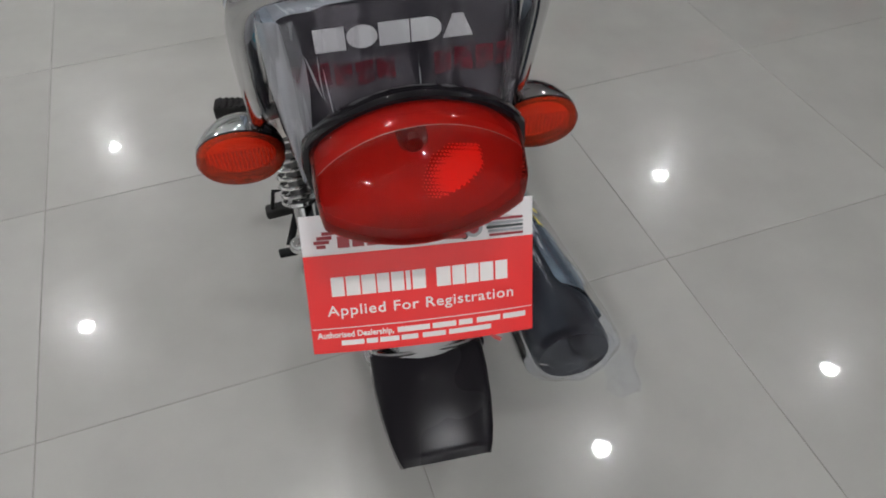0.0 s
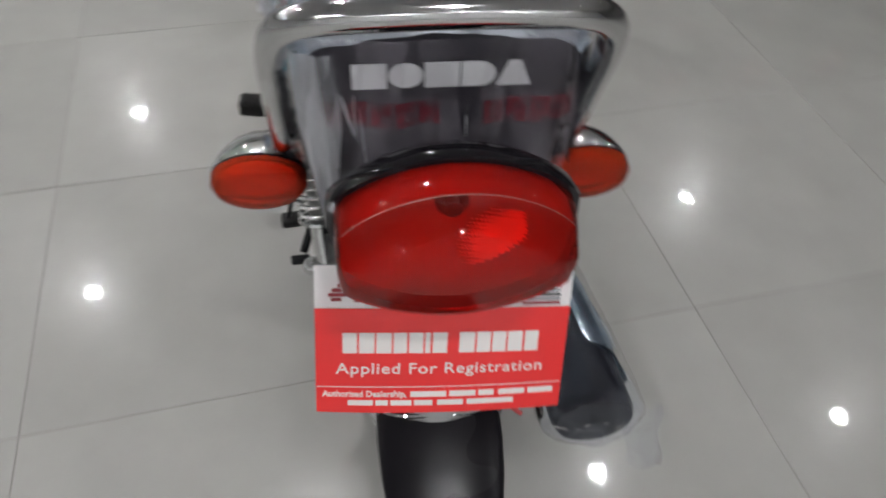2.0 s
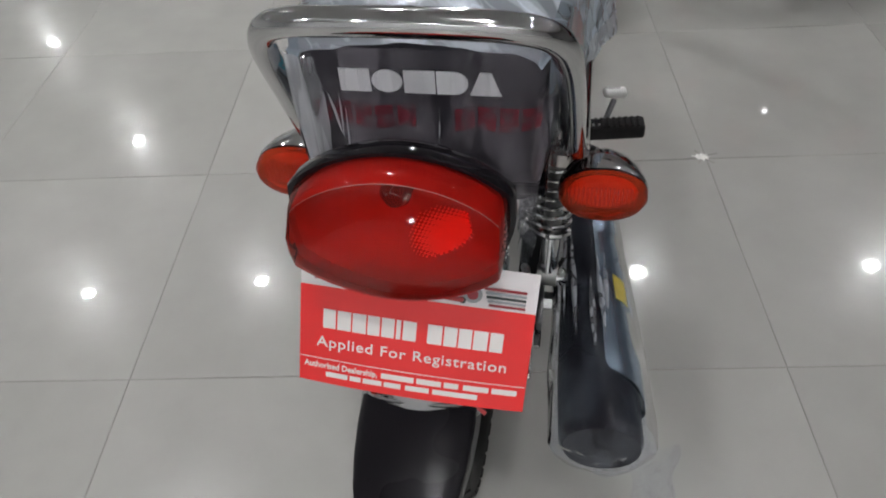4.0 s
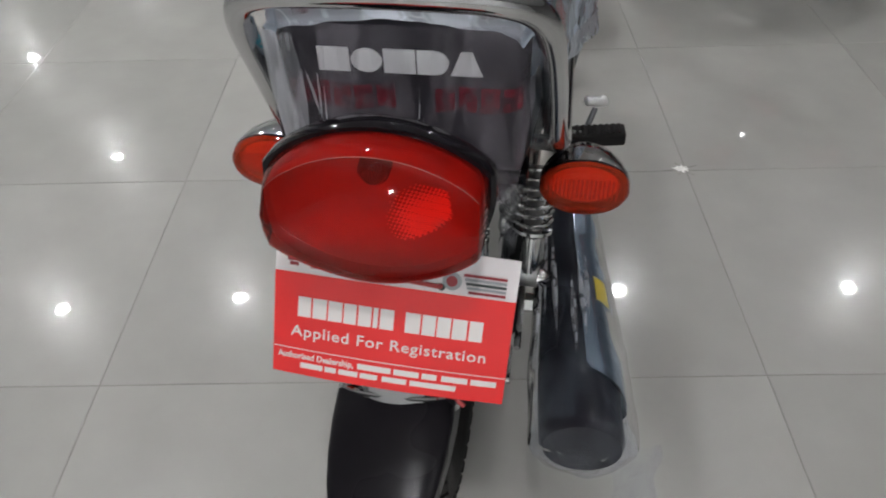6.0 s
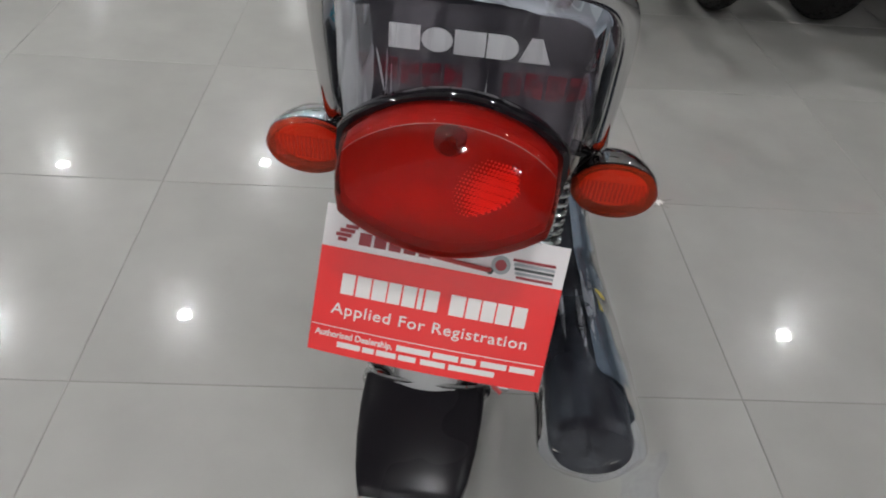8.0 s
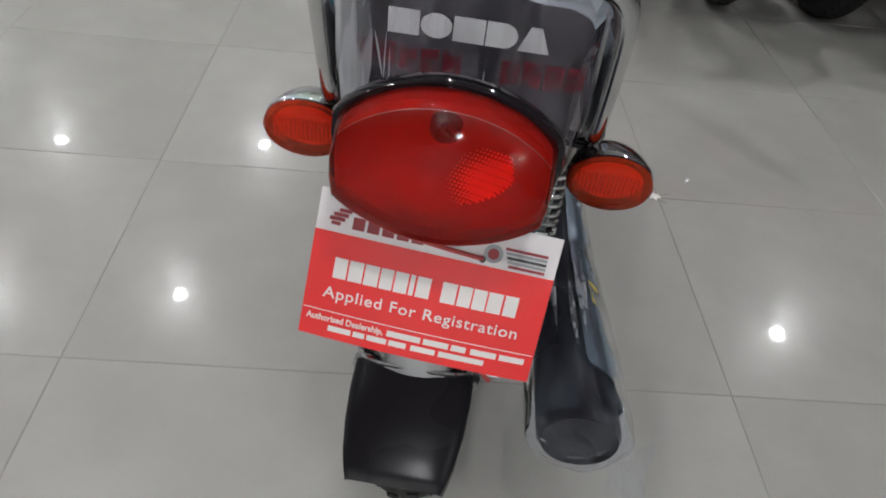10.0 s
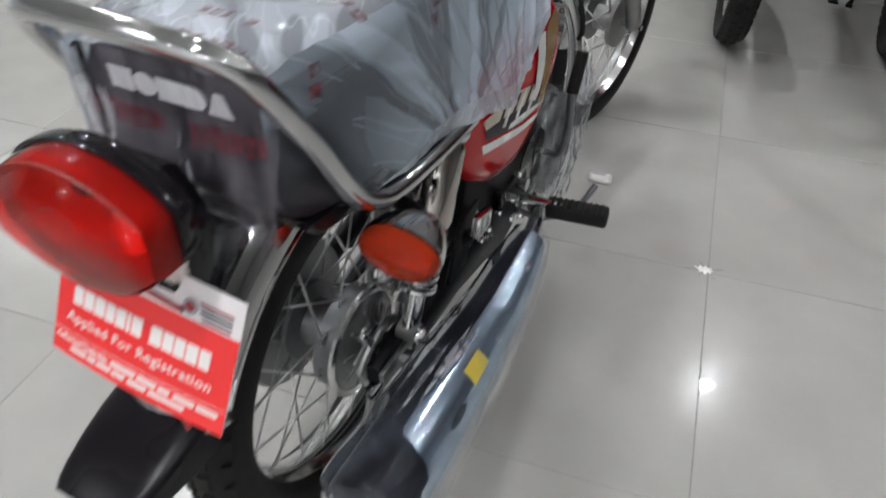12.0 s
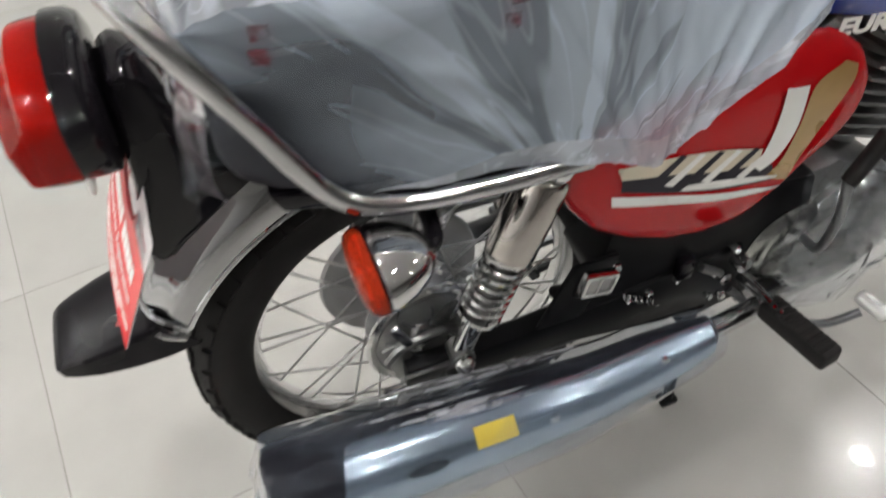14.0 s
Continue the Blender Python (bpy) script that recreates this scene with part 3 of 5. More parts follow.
# rear shock absorbers
def shock(s):
    top, low = Vector((s * 0.127, 0.297, 0.612)), Vector((s * 0.119, 0.203, 0.338))
    d = low - top
    unit = new("shock_absorber")
    unit.parent = bike
    unit.matrix_basis = Matrix.Translation(top) @ d.to_track_quat("Z", "Y").to_matrix().to_4x4()
    L = d.length
    part("cover", lathe([(0.006, 0.010), (0.012, 0.022), (0.020, 0.0265), (L * 0.41, 0.0280), (L * 0.41, 0.0250), (0.03, 0.023)], axis="w", seg=32), WARM_REFLECT_CHROME, unit, "polished chrome spring cover")
    helix = [(0.0232 * math.cos(a), 0.0232 * math.sin(a), lerp(L * 0.38, L * 0.745, a / (2 * math.pi * 8))) for a in (2 * math.pi * 8 * k / 144 for k in range(145))]
    part("spring", tube(helix, 0.0033, 8), RIM_METAL, unit, "chromed coil spring")
    part("damper", tube([(0, 0, L * 0.3), (0, 0, L * 0.76)], 0.0125, 16), DULL_METAL, unit, "metal damper body")
    part("rod", tube([(0, 0, L * 0.74), (0, 0, L * 0.97)], 0.0132, 16), CHROME, unit)
    part("spring_seat", lathe([(L * 0.745, 0.013), (L * 0.745, 0.0260), (L * 0.76, 0.0265), (L * 0.775, 0.021), (L * 0.79, 0.013)], axis="w", seg=32), CHROME, unit)
    for z, r in ((0.0, 0.017), (L, 0.015)):
        eye = lathe([(-0.014, r * 0.5), (-0.014, r), (0.014, r), (0.014, r * 0.5)], (0, 0, z), axis="u", seg=24)
        part("mounting_eye", eye, DULL_METAL, unit)
    for z in (0.0, L):
        part("cap_nut", lathe([(s * 0.014, 0.013), (s * 0.021, 0.013), (s * 0.027, 0.009), (s * 0.030, 0.003)], (0, 0, z), axis="u", seg=20), CHROME, unit, "chrome cap nut")
    return unit


shock(1)
shock(-1)

# chrome rear mudguard: deep rounded section swept round the wheel
def guard(phi0, phi1, c, r_edge, r_crown, hw, n=40, grow=0.0):
    def fn(i, j):
        phi = radians(lerp(phi0, phi1, j))
        q = 2 * i - 1
        a = abs(q)
        x = math.sin(a * math.pi / 2)
        u, r = hw * x ** 0.9, r_edge + (r_crown - r_edge) * max(0.0, 1 - x ** 2.3) ** 0.62
        r += 0.0024 * math.exp(-((a - 0.62) / 0.05) ** 2) + 0.0020 * math.exp(-((a - 0.30) / 0.06) ** 2)
        r += grow * max(0.0, phi - radians(112)) * min(1.0, (1 - a) * 2.2)
        u = math.copysign(u, q)
        return Vector((u, c.y + r * math.cos(phi), c.z + r * math.sin(phi)))
    return sheet(fn, 28, n, 0.0016)


fender = part("rear_mudguard", guard(38, 151.5, AX, 0.312, 0.374, 0.060, 44, -0.023), GUARD_CHROME, bike, "polished chrome rear mudguard")
for s in (-1, 1):
    bead = [(s * 0.0605, AX.y + 0.3125 * math.cos(radians(a)), AX.z + 0.3125 * math.sin(radians(a))) for a in range(38, 150, 3)]
    part("rolled_edge", tube(bead, 0.0035, 8), CHROME, fender)
END = radians(151.5)
endbead = []
for t in np.linspace(-1.0, 1.0, 25):
    r = 0.358 - 0.046 * abs(t) ** 3.2
    endbead.append((0.0605 * math.sin(t * math.pi / 2), AX.y + r * math.cos(END), AX.z + r * math.sin(END)))
part("end_bead", tube(endbead, 0.0052, 8), CHROME, fender)
part("end_ridge", tube([(u * 0.985, AX.y + (v - AX.y) * 1.0 + 0.008, w + 0.0125) for u, v, w in endbead], 0.0030, 8), CHROME, fender)

# black mud flap
flap_rows = [(-0.112, 0.476, 0.0580, -0.072, 0.430), (-0.140, 0.468, 0.0580, -0.108, 0.424), (-0.170, 0.458, 0.0555, -0.145, 0.421), (-0.196, 0.448, 0.0510, -0.178, 0.420),
             (-0.211, 0.441, 0.0465, -0.200, 0.422), (-0.217, 0.435, 0.0430, -0.212, 0.424)]


def flap_fn(i, j):
    x = j * (len(flap_rows) - 1)
    k = min(int(x), len(flap_rows) - 2)
    r = [lerp(a, b, x - k) for a, b in zip(flap_rows[k], flap_rows[k + 1])]
    q = 2 * i - 1
    a = abs(q)
    if a > 0.6:
        t = (1 - a) / 0.4
        up, u = t * 0.80, r[2] - 0.002 * t
    else:
        t = a / 0.6
        up, u = 0.80 + 0.20 * math.cos(t * math.pi / 2), (r[2] - 0.002) * math.sin(t * math.pi / 2) ** 0.8 if t > 0 else 0.0
    return Vector((math.copysign(u, q), lerp(r[3], r[0], up), lerp(r[4], r[1], up)))


part("mud_flap", sheet(flap_fn, 28, 24, 0.003), FLAP_PLASTIC, bike, "glossy black plastic mud flap")

# tail lamp carrier
carrier = [(-0.071, 0.738), (-0.058, 0.748), (-0.040, 0.738), (-0.026, 0.704), (-0.018, 0.665), (-0.006, 0.640), (0.022, 0.628), (0.030, 0.606), (0.000, 0.588), (-0.052, 0.556), (-0.078, 0.536), (-0.090, 0.552), (-0.083, 0.598), (-0.075, 0.640)]
part("tail_lamp_carrier", prism(carrier, -0.042, 0.042, bevel=0.007), BLACK_PLASTIC, bike, "glossy black plastic lamp carrier")

# tail lamp
LW, LC = 0.0845, 0.722


def lamp_outline(a, k=1.0):
    """Domed above and below, with short upright sides."""
    n = (a / (2 * math.pi)) % 1.0
    if n < 0.46:
        t = lerp(-0.985, 0.985, n / 0.46)
        u, w = -t * LW, 0.738 + 0.038 * (1 - t * t) ** 0.80
    elif n < 0.5:
        t = (n - 0.46) / 0.04
        u, w = -LW * (0.985 + 0.015 * math.sin(math.pi * t)), lerp(0.738, 0.694, t)
    elif n < 0.96:
        t = lerp(-0.985, 0.985, (n - 0.5) / 0.46)
        u, w = t * LW, 0.694 - 0.040 * (1 - t * t) ** 0.85
    else:
        t = (n - 0.96) / 0.04
        u, w = LW * (0.985 + 0.015 * math.sin(math.pi * t)), lerp(0.694, 0.738, t)
    return u * k, LC + (w - LC) * k


def face_v(w):
    return -0.136 - 0.008 * max(0.0, min(1.0, (w - 0.662) / 0.06))


def lens_bm():
    bm = bmesh.new()
    seg = 72
    rings = []
    for k, f in ((1.0, 0.0), (0.995, 0.45), (0.975, 0.86), (0.955, 0.96), (0.925, 1.0), (0.84, 1.03), (0.72, 1.05), (0.60, 1.07), (0.40, 1.09), (0.20, 1.10)):
        ring = []
        for i in range(seg):
            u, w = lamp_outline(2 * math.pi * i / seg, k)
            fv = face_v(w)
            # slanted brow above the face
            brow = max(0.0, (w - (0.752 - 4.5 * u * u)) / 0.012)
            fv += 0.016 * min(brow, 1.0)
            v = lerp(-0.098, fv, f)
            ring.append(bm.verts.new((u, v, w)))
        rings.append(ring)
    skin(bm, rings, True)
    bm.faces.new(rings[-1])
    bmesh.ops.recalc_face_normals(bm, faces=bm.faces)
    return bm


tail = new("tail_lamp")
tail.parent = bike
tail.matrix_basis = Matrix.Translation((0.004, 0, 0))
housing = bmesh.new()
hr = []
for v, k in ((-0.071, 0.55), (-0.072, 0.80), (-0.076, 0.97), (-0.084, 1.05), (-0.097, 1.07), (-0.101, 1.06), (-0.101, 1.005), (-0.090, 0.97), (-0.0765, 0.5)):
    ring = []
    for i in range(72):
        u, w = lamp_outline(2 * math.pi * i / 72, k)
        if w < 0.72 and k > 1:
            u, w = lamp_outline(2 * math.pi * i / 72, lerp(k, 0.985, min(1.0, (0.72 - w) / 0.04)))
        ring.append(housing.verts.new((u, v, w)))
    hr.append(ring)
skin(housing, hr, True)
housing.faces.new(hr[0][::-1])
housing.faces.new(hr[-1])
bmesh.ops.recalc_face_normals(housing, faces=housing.faces)
part("housing", housing, BLACK_PLASTIC, tail, "glossy black plastic housing")
part("lens", lens_bm(), RED_LENS, tail, "clear red plastic lens with a ribbed inside", sharp=28)
lining = bmesh.new()
lr = []
for v, k in ((-0.128, 0.945), (-0.100, 0.955), (-0.088, 0.90), (-0.084, 0.70), (-0.082, 0.35), (-0.082, 0.05)):
    lr.append([lining.verts.new((u, v, w)) for u, w in (lamp_outline(2 * math.pi * i / 72, k) for i in range(72))])
skin(lining, lr, True)
lining.faces.new(lr[-1])
part("lining", lining, LAMP_LINING, tail)
def bowl_point(i, j):
    u, w = lamp_outline(2 * math.pi * i, 0.955 * j)
    return Vector((u, -0.0865 - 0.030 * j ** 2.4, w))


part("reflector", sheet(lambda i, j: bowl_point(i, 0.02 + 0.98 * j), 72, 20, 0.0, loop=True), LAMP_LINING, tail, "shallow reflector bowl")
# field of slanting prisms, smaller towards its rim; the white paints the lens's glow
prisms = bmesh.new()
for row in range(17):
    for col in range(27):
        u, w = 0.004 + 0.0030 * col + 0.0016 * (row % 2), 0.666 + 0.0036 * row - 0.0006 * (col - 13)
        d = math.hypot((u - 0.045) / 0.044, (w - 0.694) / 0.040)
        size = max(0.0, 1.06 - d ** 2.2)
        if size < 0.18:
            continue
        size = min(1.0, size * 1.15)
        block((0.0030 * size, 0.0030, 0.0035 * size), bevel=0, m=pose(u, -0.098 + 0.10 * (w - 0.70), w, 0, 0, 0) @ Matrix.Rotation(radians(-36), 4, "X") @ Matrix.Rotation(radians(-24), 4, "Y"), bm=prisms)
part("prism_field", prisms, RIB_RED, tail, "field of slanting prisms, white to paint the lens's bright patch", sharp=12)
part("bulb_holder", lathe([(-0.082, 0.013), (-0.104, 0.012), (-0.110, 0.007)], (-0.002, 0, 0.742), axis="v", seg=20), BLACK_PLASTIC, tail)

# turn indicators
def indicator(s):
    ind = new("turn_indicator")
    ind.parent = bike
    ind.matrix_basis = Matrix.Translation((0.171, 0.103, 0.587) if s > 0 else (-0.160, 0.094, 0.602)) @ Matrix.Rotation(radians(6), 4, "X")
    e = dict(axis="v", seg=40, sv=1.22, sw=0.87)
    part("body", lathe([(0.052, 0.006), (0.047, 0.016), (0.036, 0.026), (0.020, 0.034), (0.004, 0.0385), (0.0, 0.039), (-0.003, 0.038), (-0.003, 0.030)], **e), CHROME, ind, "chrome bowl")
    part("gasket", lathe([(-0.003, 0.0385), (-0.006, 0.0385), (-0.006, 0.030), (-0.003, 0.030)], loop=True, **e), BLACK_PLASTIC, ind)
    part("lens", lathe([(-0.006, 0.0385), (-0.014, 0.0380), (-0.020, 0.0345), (-0.0235, 0.026), (-0.025, 0.013), (-0.0255, 0.002)], **e), AMBER_LENS, ind, "amber plastic lens", sharp=30)
    rb = bmesh.new()
    for k in range(16):
        block((0.0024, 0.003, 0.026), bevel=0, m=Matrix.Translation((lerp(-0.034, 0.034, k / 15), -0.013, 0)), bm=rb)
    part("lens_ribs", rb, AMBER_LENS, ind)
    part("reflector", lathe([(0.030, 0.004), (0.022, 0.020), (0.004, 0.034), (-0.004, 0.035)], **e), REFLECTOR, ind)
    part("stalk", tube(smooth_path([(0, 0.036, -0.004), (-s * 0.010, 0.055, -0.004), (-s * 0.035, 0.062, -0.004), (-s * 0.060, 0.062, -0.002)], 5), 0.0095, 12), BLACK_PLASTIC, ind, "black rubber stalk")
    return ind


indicator(1)
indicator(-1)

# grab rail
half_rail = [(u * (0.970 if w > 0.66 else 1.0), v, w) for u, v, w in [(0.141, 0.325, 0.618), (0.140, 0.230, 0.619), (0.139, 0.140, 0.627), (0.138, 0.098, 0.641), (0.136, 0.066, 0.672), (0.131, 0.026, 0.742), (0.124, -0.012, 0.805), (0.112, -0.030, 0.834), (0.085, -0.042, 0.848), (0.040, -0.046, 0.852)]]
rail_path = smooth_path(half_rail + [(0, -0.047, 0.853)] + [(-u, v, w) for u, v, w in half_rail[::-1]], 6)
rail_path = [p + Vector((0.004, 0, 0)) for p in rail_path]
part("grab_rail", tube(rail_path, 0.0112, 16), RAIL_CHROME, bike, "polished chrome grab rail")
for s in (-1, 1):
    part("rail_bracket", block((0.006, 0.045, 0.030), (s * 0.130, 0.312, 0.612), 0.002), CHROME, bike)

# seat: lofted cushion with a rounded shoulder
SV = [0.000, 0.010, 0.030, 0.080, 0.160, 0.260, 0.360, 0.460, 0.540, 0.590, 0.610]
S_HW = [0.097, 0.102, 0.106, 0.112, 0.119, 0.124, 0.125, 0.122, 0.114, 0.106, 0.098]
S_TOP = [0.797, 0.806, 0.812, 0.815, 0.814, 0.810, 0.804, 0.798, 0.796, 0.794, 0.788]
S_BOT = [0.690, 0.668, 0.650, 0.640, 0.634, 0.630, 0.630, 0.640, 0.660, 0.680, 0.695]


def seat_section(v, i, grow=0.0, drop=0.0):
    """Across the seat from the right lower edge over the top to the left one; i in 0..1."""
    hw, top, bot = curve1(SV, S_HW, v) + grow, curve1(SV, S_TOP, v) + grow, curve1(SV, S_BOT, v) - drop
    q = 2 * i - 1
    a = abs(q)
    rad = 0.030
    if a > 0.55:
        t = (1 - a) / 0.45
        u, w = hw, lerp(bot, top - rad, t)
        u -= 0.006 * (1 - t) ** 2
    elif a > 0.40:
        t = (a - 0.40) / 0.15 * math.pi / 2
        u, w = hw - rad + rad * math.sin(t), top - rad + rad * math.cos(t)
    else:
        u, w = (hw - rad) * a / 0.40, top + 0.004 * (1 - (a / 0.40) ** 2)
    return Vector((math.copysign(u, q) if q else 0.0, v, w))


seat = new("seat")
seat.parent = bike
seat.matrix_basis = Matrix.Translation((0.005, 0, 0))
sb = bmesh.new()
rings = []
for v in [0.000, 0.004, 0.010, 0.020, 0.04] + list(np.linspace(0.06, 0.61, 22)):
    rings.append([sb.verts.new(seat_section(v, i / 40)) for i in range(41)])
skin(sb, rings, True)
sb.faces.new(rings[0][::-1])
sb.faces.new(rings[-1])
bmesh.ops.recalc_face_normals(sb, faces=sb.faces)
part("cushion", sb, VINYL, seat, "black textured vinyl cushion", sharp=60)
for s in (-1, 1):
    piping = [seat_section(v, 0.5 + s * 0.285, 0.001) for v in np.linspace(0.0, 0.60, 40)]
    part("piping", tube(piping, 0.0028, 6), BLACK_PLASTIC, seat)
part("seat_pan", prism([(0.03, 0.646), (0.10, 0.634), (0.30, 0.628), (0.46, 0.640), (0.46, 0.622), (0.10, 0.612), (0.04, 0.625)], -0.108, 0.108, bevel=0.003), BLACK_PLASTIC, seat)
# white emblem on the back of the seat, drawn as five plain shapes
EMBLEM = [
    [(-1, -1), (1, -1), (1, 1), (-1, 1)],
    [(math.cos(2 * math.pi * k / 20), math.sin(2 * math.pi * k / 20)) for k in range(20)],
    [(-1, -1), (1, -1), (1, 1), (-1, 1)],
    [(-1, -1)] + [(0.1 + 0.9 * math.cos(math.pi * (k / 10 - 0.5)), math.sin(math.pi * (k / 10 - 0.5))) for k in range(11)] + [(-1, 1)],
    [(-1, -1), (1, -1), (0.35, 1), (-0.35, 1)],
]
for k, shape in enumerate(EMBLEM):
    eb = bmesh.new()
    mark = [[eb.verts.new((lerp(-0.0545, 0.0545, k / 4) + 0.0130 * x, v, 0.7755 + 0.0105 * y)) for x, y in shape] for v in (0.0005, -0.0014)]
    skin(eb, mark, True)
    eb.faces.new(mark[1])
    bmesh.ops.recalc_face_normals(eb, faces=eb.faces)
    part("emblem_shape", eb, EMBLEM_WHITE, seat, "white printed shape")

# side covers with raised graphics
PV = [0.300, 0.320, 0.352, 0.400, 0.455, 0.510, 0.560, 0.600, 0.622, 0.655, 0.678, 0.688]
P_TOP = [0.606, 0.626, 0.632, 0.644, 0.657, 0.667, 0.684, 0.680, 0.672, 0.650, 0.620, 0.595]
P_BOT = [0.580, 0.540, 0.500, 0.467, 0.443, 0.432, 0.436, 0.468, 0.496, 0.523, 0.548, 0.572]


def cover_point(s, v, w, off=0.0):
    lo, hi = curve1(PV, P_BOT, v), curve1(PV, P_TOP, v)
    t = max(0.0, min(1.0, (w - lo) / max(hi - lo, 1e-4)))
    e = max(0.0, min(1.0, (v - PV[0]) / (PV[-1] - PV[0])))
    bulge = (1 - (2 * t - 1) ** 4) * (1 - (2 * e - 1) ** 6)
    return Vector((s * (0.127 + 0.023 * bulge ** 0.6 - 0.014 * max(0.0, t - 0.45) ** 1.6 + off), v, w))


def cover(s):
    cov = new("side_cover")
    cov.parent = bike

    def fn(i, j):
        v = lerp(PV[0], PV[-1], 0.5 - 0.5 * math.cos(math.pi * i))
        return cover_point(s, v, lerp(curve1(PV, P_BOT, v), curve1(PV, P_TOP, v), 0.5 - 0.5 * math.cos(math.pi * j)))
    bm = sheet(fn, 48, 28, 0.0025)
    bmesh.ops.recalc_face_normals(bm, faces=bm.faces)
    part("panel", bm, RED_PAINT, cov, "glossy red painted panel")

    def band(name, low, high, material, off, label=""):
        lo, hi = smooth_path([(0, *p) for p in low], 10), smooth_path([(0, *p) for p in high], 10)

        def g(i, j):
            p = lo[min(int(round(i * (len(lo) - 1))), len(lo) - 1)].lerp(hi[min(int(round(i * (len(hi) - 1))), len(hi) - 1)], j)
            return cover_point(s, p.y, p.z, off)
        b = sheet(g, len(lo) - 1, 6, 0.0)
        part(name, b, material, cov, label)
    band("white_stripe", [(0.358, 0.546), (0.430, 0.525), (0.494, 0.507), (0.550, 0.497), (0.592, 0.492)], [(0.355, 0.561), (0.430, 0.538), (0.494, 0.518), (0.550, 0.506), (0.592, 0.494)], WHITE_DECAL, 0.0020, "white stripe")
    band("black_stripe", [(0.366, 0.564), (0.430, 0.542), (0.500, 0.522), (0.572, 0.512)], [(0.364, 0.581), (0.430, 0.570), (0.500, 0.552), (0.562, 0.538)], BLACK_DECAL, 0.0018, "black stripe")
    band("beige_stripe", [(0.364, 0.580), (0.430, 0.567), (0.490, 0.551), (0.539, 0.545)], [(0.358, 0.595), (0.430, 0.590), (0.490, 0.580), (0.539, 0.566)], BEIGE_DECAL, 0.0022, "beige stripe")
    for k in range(6):
        v0 = 0.405 + 0.024 * k
        low, high = 0.570 - 0.0052 * k, 0.590 - 0.0050 * k
        band("slanted_dash", [(v0 - 0.012, low - 0.008), (v0 - 0.006, low - 0.011), (v0, low - 0.013)], [(v0 + 0.026, high + 0.002), (v0 + 0.030, high), (v0 + 0.033, high - 0.002)], (BLACK_DECAL, WHITE_DECAL)[k % 2], 0.0028)
    band("white_dash", [(0.440, 0.541), (0.500, 0.526), (0.575, 0.515)], [(0.448, 0.547), (0.510, 0.535), (0.576, 0.518)], WHITE_DECAL, 0.0028)
    band("white_swoosh", [(0.546, 0.534), (0.564, 0.548), (0.576, 0.582), (0.575, 0.634)], [(0.526, 0.550), (0.540, 0.558), (0.546, 0.592), (0.547, 0.637)], WHITE_DECAL, 0.0030, "white swoosh")
    band("gold_swoosh", [(0.596, 0.502), (0.600, 0.535), (0.616, 0.578), (0.638, 0.622), (0.640, 0.640)], [(0.556, 0.520), (0.572, 0.540), (0.580, 0.585), (0.584, 0.632), (0.618, 0.650)], GOLD_DECAL, 0.0024, "metallic gold swoosh")
    return cov


cover(1)
cover(-1)

# fuel tank with a blue leaflet taped on its side
tank = new("fuel_tank")
tank.parent = bike
tv = [0.56, 0.60, 0.68, 0.80, 0.92, 1.02, 1.06]
t_hw = [0.085, 0.105, 0.122, 0.135, 0.135, 0.105, 0.05]
t_top = [0.78, 0.81, 0.85, 0.875, 0.875, 0.85, 0.80]
t_bot = [0.70, 0.665, 0.642, 0.632, 0.636, 0.670, 0.73]


def tank_point(v, a, off=0.0):
    hw, top, bot = curve1(tv, t_hw, v) + off, curve1(tv, t_top, v) + off, curve1(tv, t_bot, v) - off
    c, s = math.cos(a), math.sin(a)
    p = 3.2
    r = (abs(c) ** p + abs(s) ** p) ** (-1 / p)
    return Vector((hw * r * c, v, (top + bot) / 2 + (top - bot) / 2 * r * s))


tb = sheet(lambda i, j: tank_point(lerp(0.56, 1.06, j), 2 * math.pi * i), 40, 30, 0, loop=True)
for k in (0, 30):
    tb.verts.ensure_lookup_table()
    tb.faces.new([tb.verts[k * 40 + i] for i in range(40)])
bmesh.ops.recalc_face_normals(tb, faces=tb.faces)
part("shell", tb, RED_PAINT, tank, "glossy red tank")
for s in (-1, 1):
    a0, a1 = (-0.72, 1.25) if s > 0 else (math.pi - 1.25, math.pi + 0.72)
    part("blue_leaflet", sheet(lambda i, j: tank_point(lerp(0.585, 0.86, i), lerp(a0, a1, j), 0.003), 14, 14, 0.0), BLUE_SHEET, tank, "glossy blue leaflet")


def text_mesh(body, size, bold=0.0, spacing=1.0):
    cu = bpy.data.curves.new("text", "FONT")
    cu.body, cu.size, cu.extrude, cu.offset, cu.space_character = body, size, 0.0002, bold, spacing
    cu.align_x = "CENTER"
    cu.resolution_u = 3
    tmp = new("text", cu)
    bpy.context.view_layer.update()
    me = bpy.data.meshes.new_from_object(tmp.evaluated_get(bpy.context.evaluated_depsgraph_get()))
    bpy.data.objects.remove(tmp)
    bpy.data.curves.remove(cu)
    return me


def lettering(name, body, size, material, parent, m, width=None, bold=0.0, spacing=1.0, label="", bend=None):
    me = text_mesh(body, size, bold, spacing)
    xs = [v.co.x for v in me.vertices]
    if width:
        k = width / (max(xs) - min(xs))
        me.transform(Matrix.Diagonal((k, 1, 1, 1)))
    if bend:
        for v in me.vertices:
            v.co.z += bend(v.co.x)
    me.materials.clear()
    me.materials.append(material)
    ob = new(name, me)
    ob.parent = parent
    ob.matrix_basis = m
    if label:
        tagged(ob, label)
    return ob


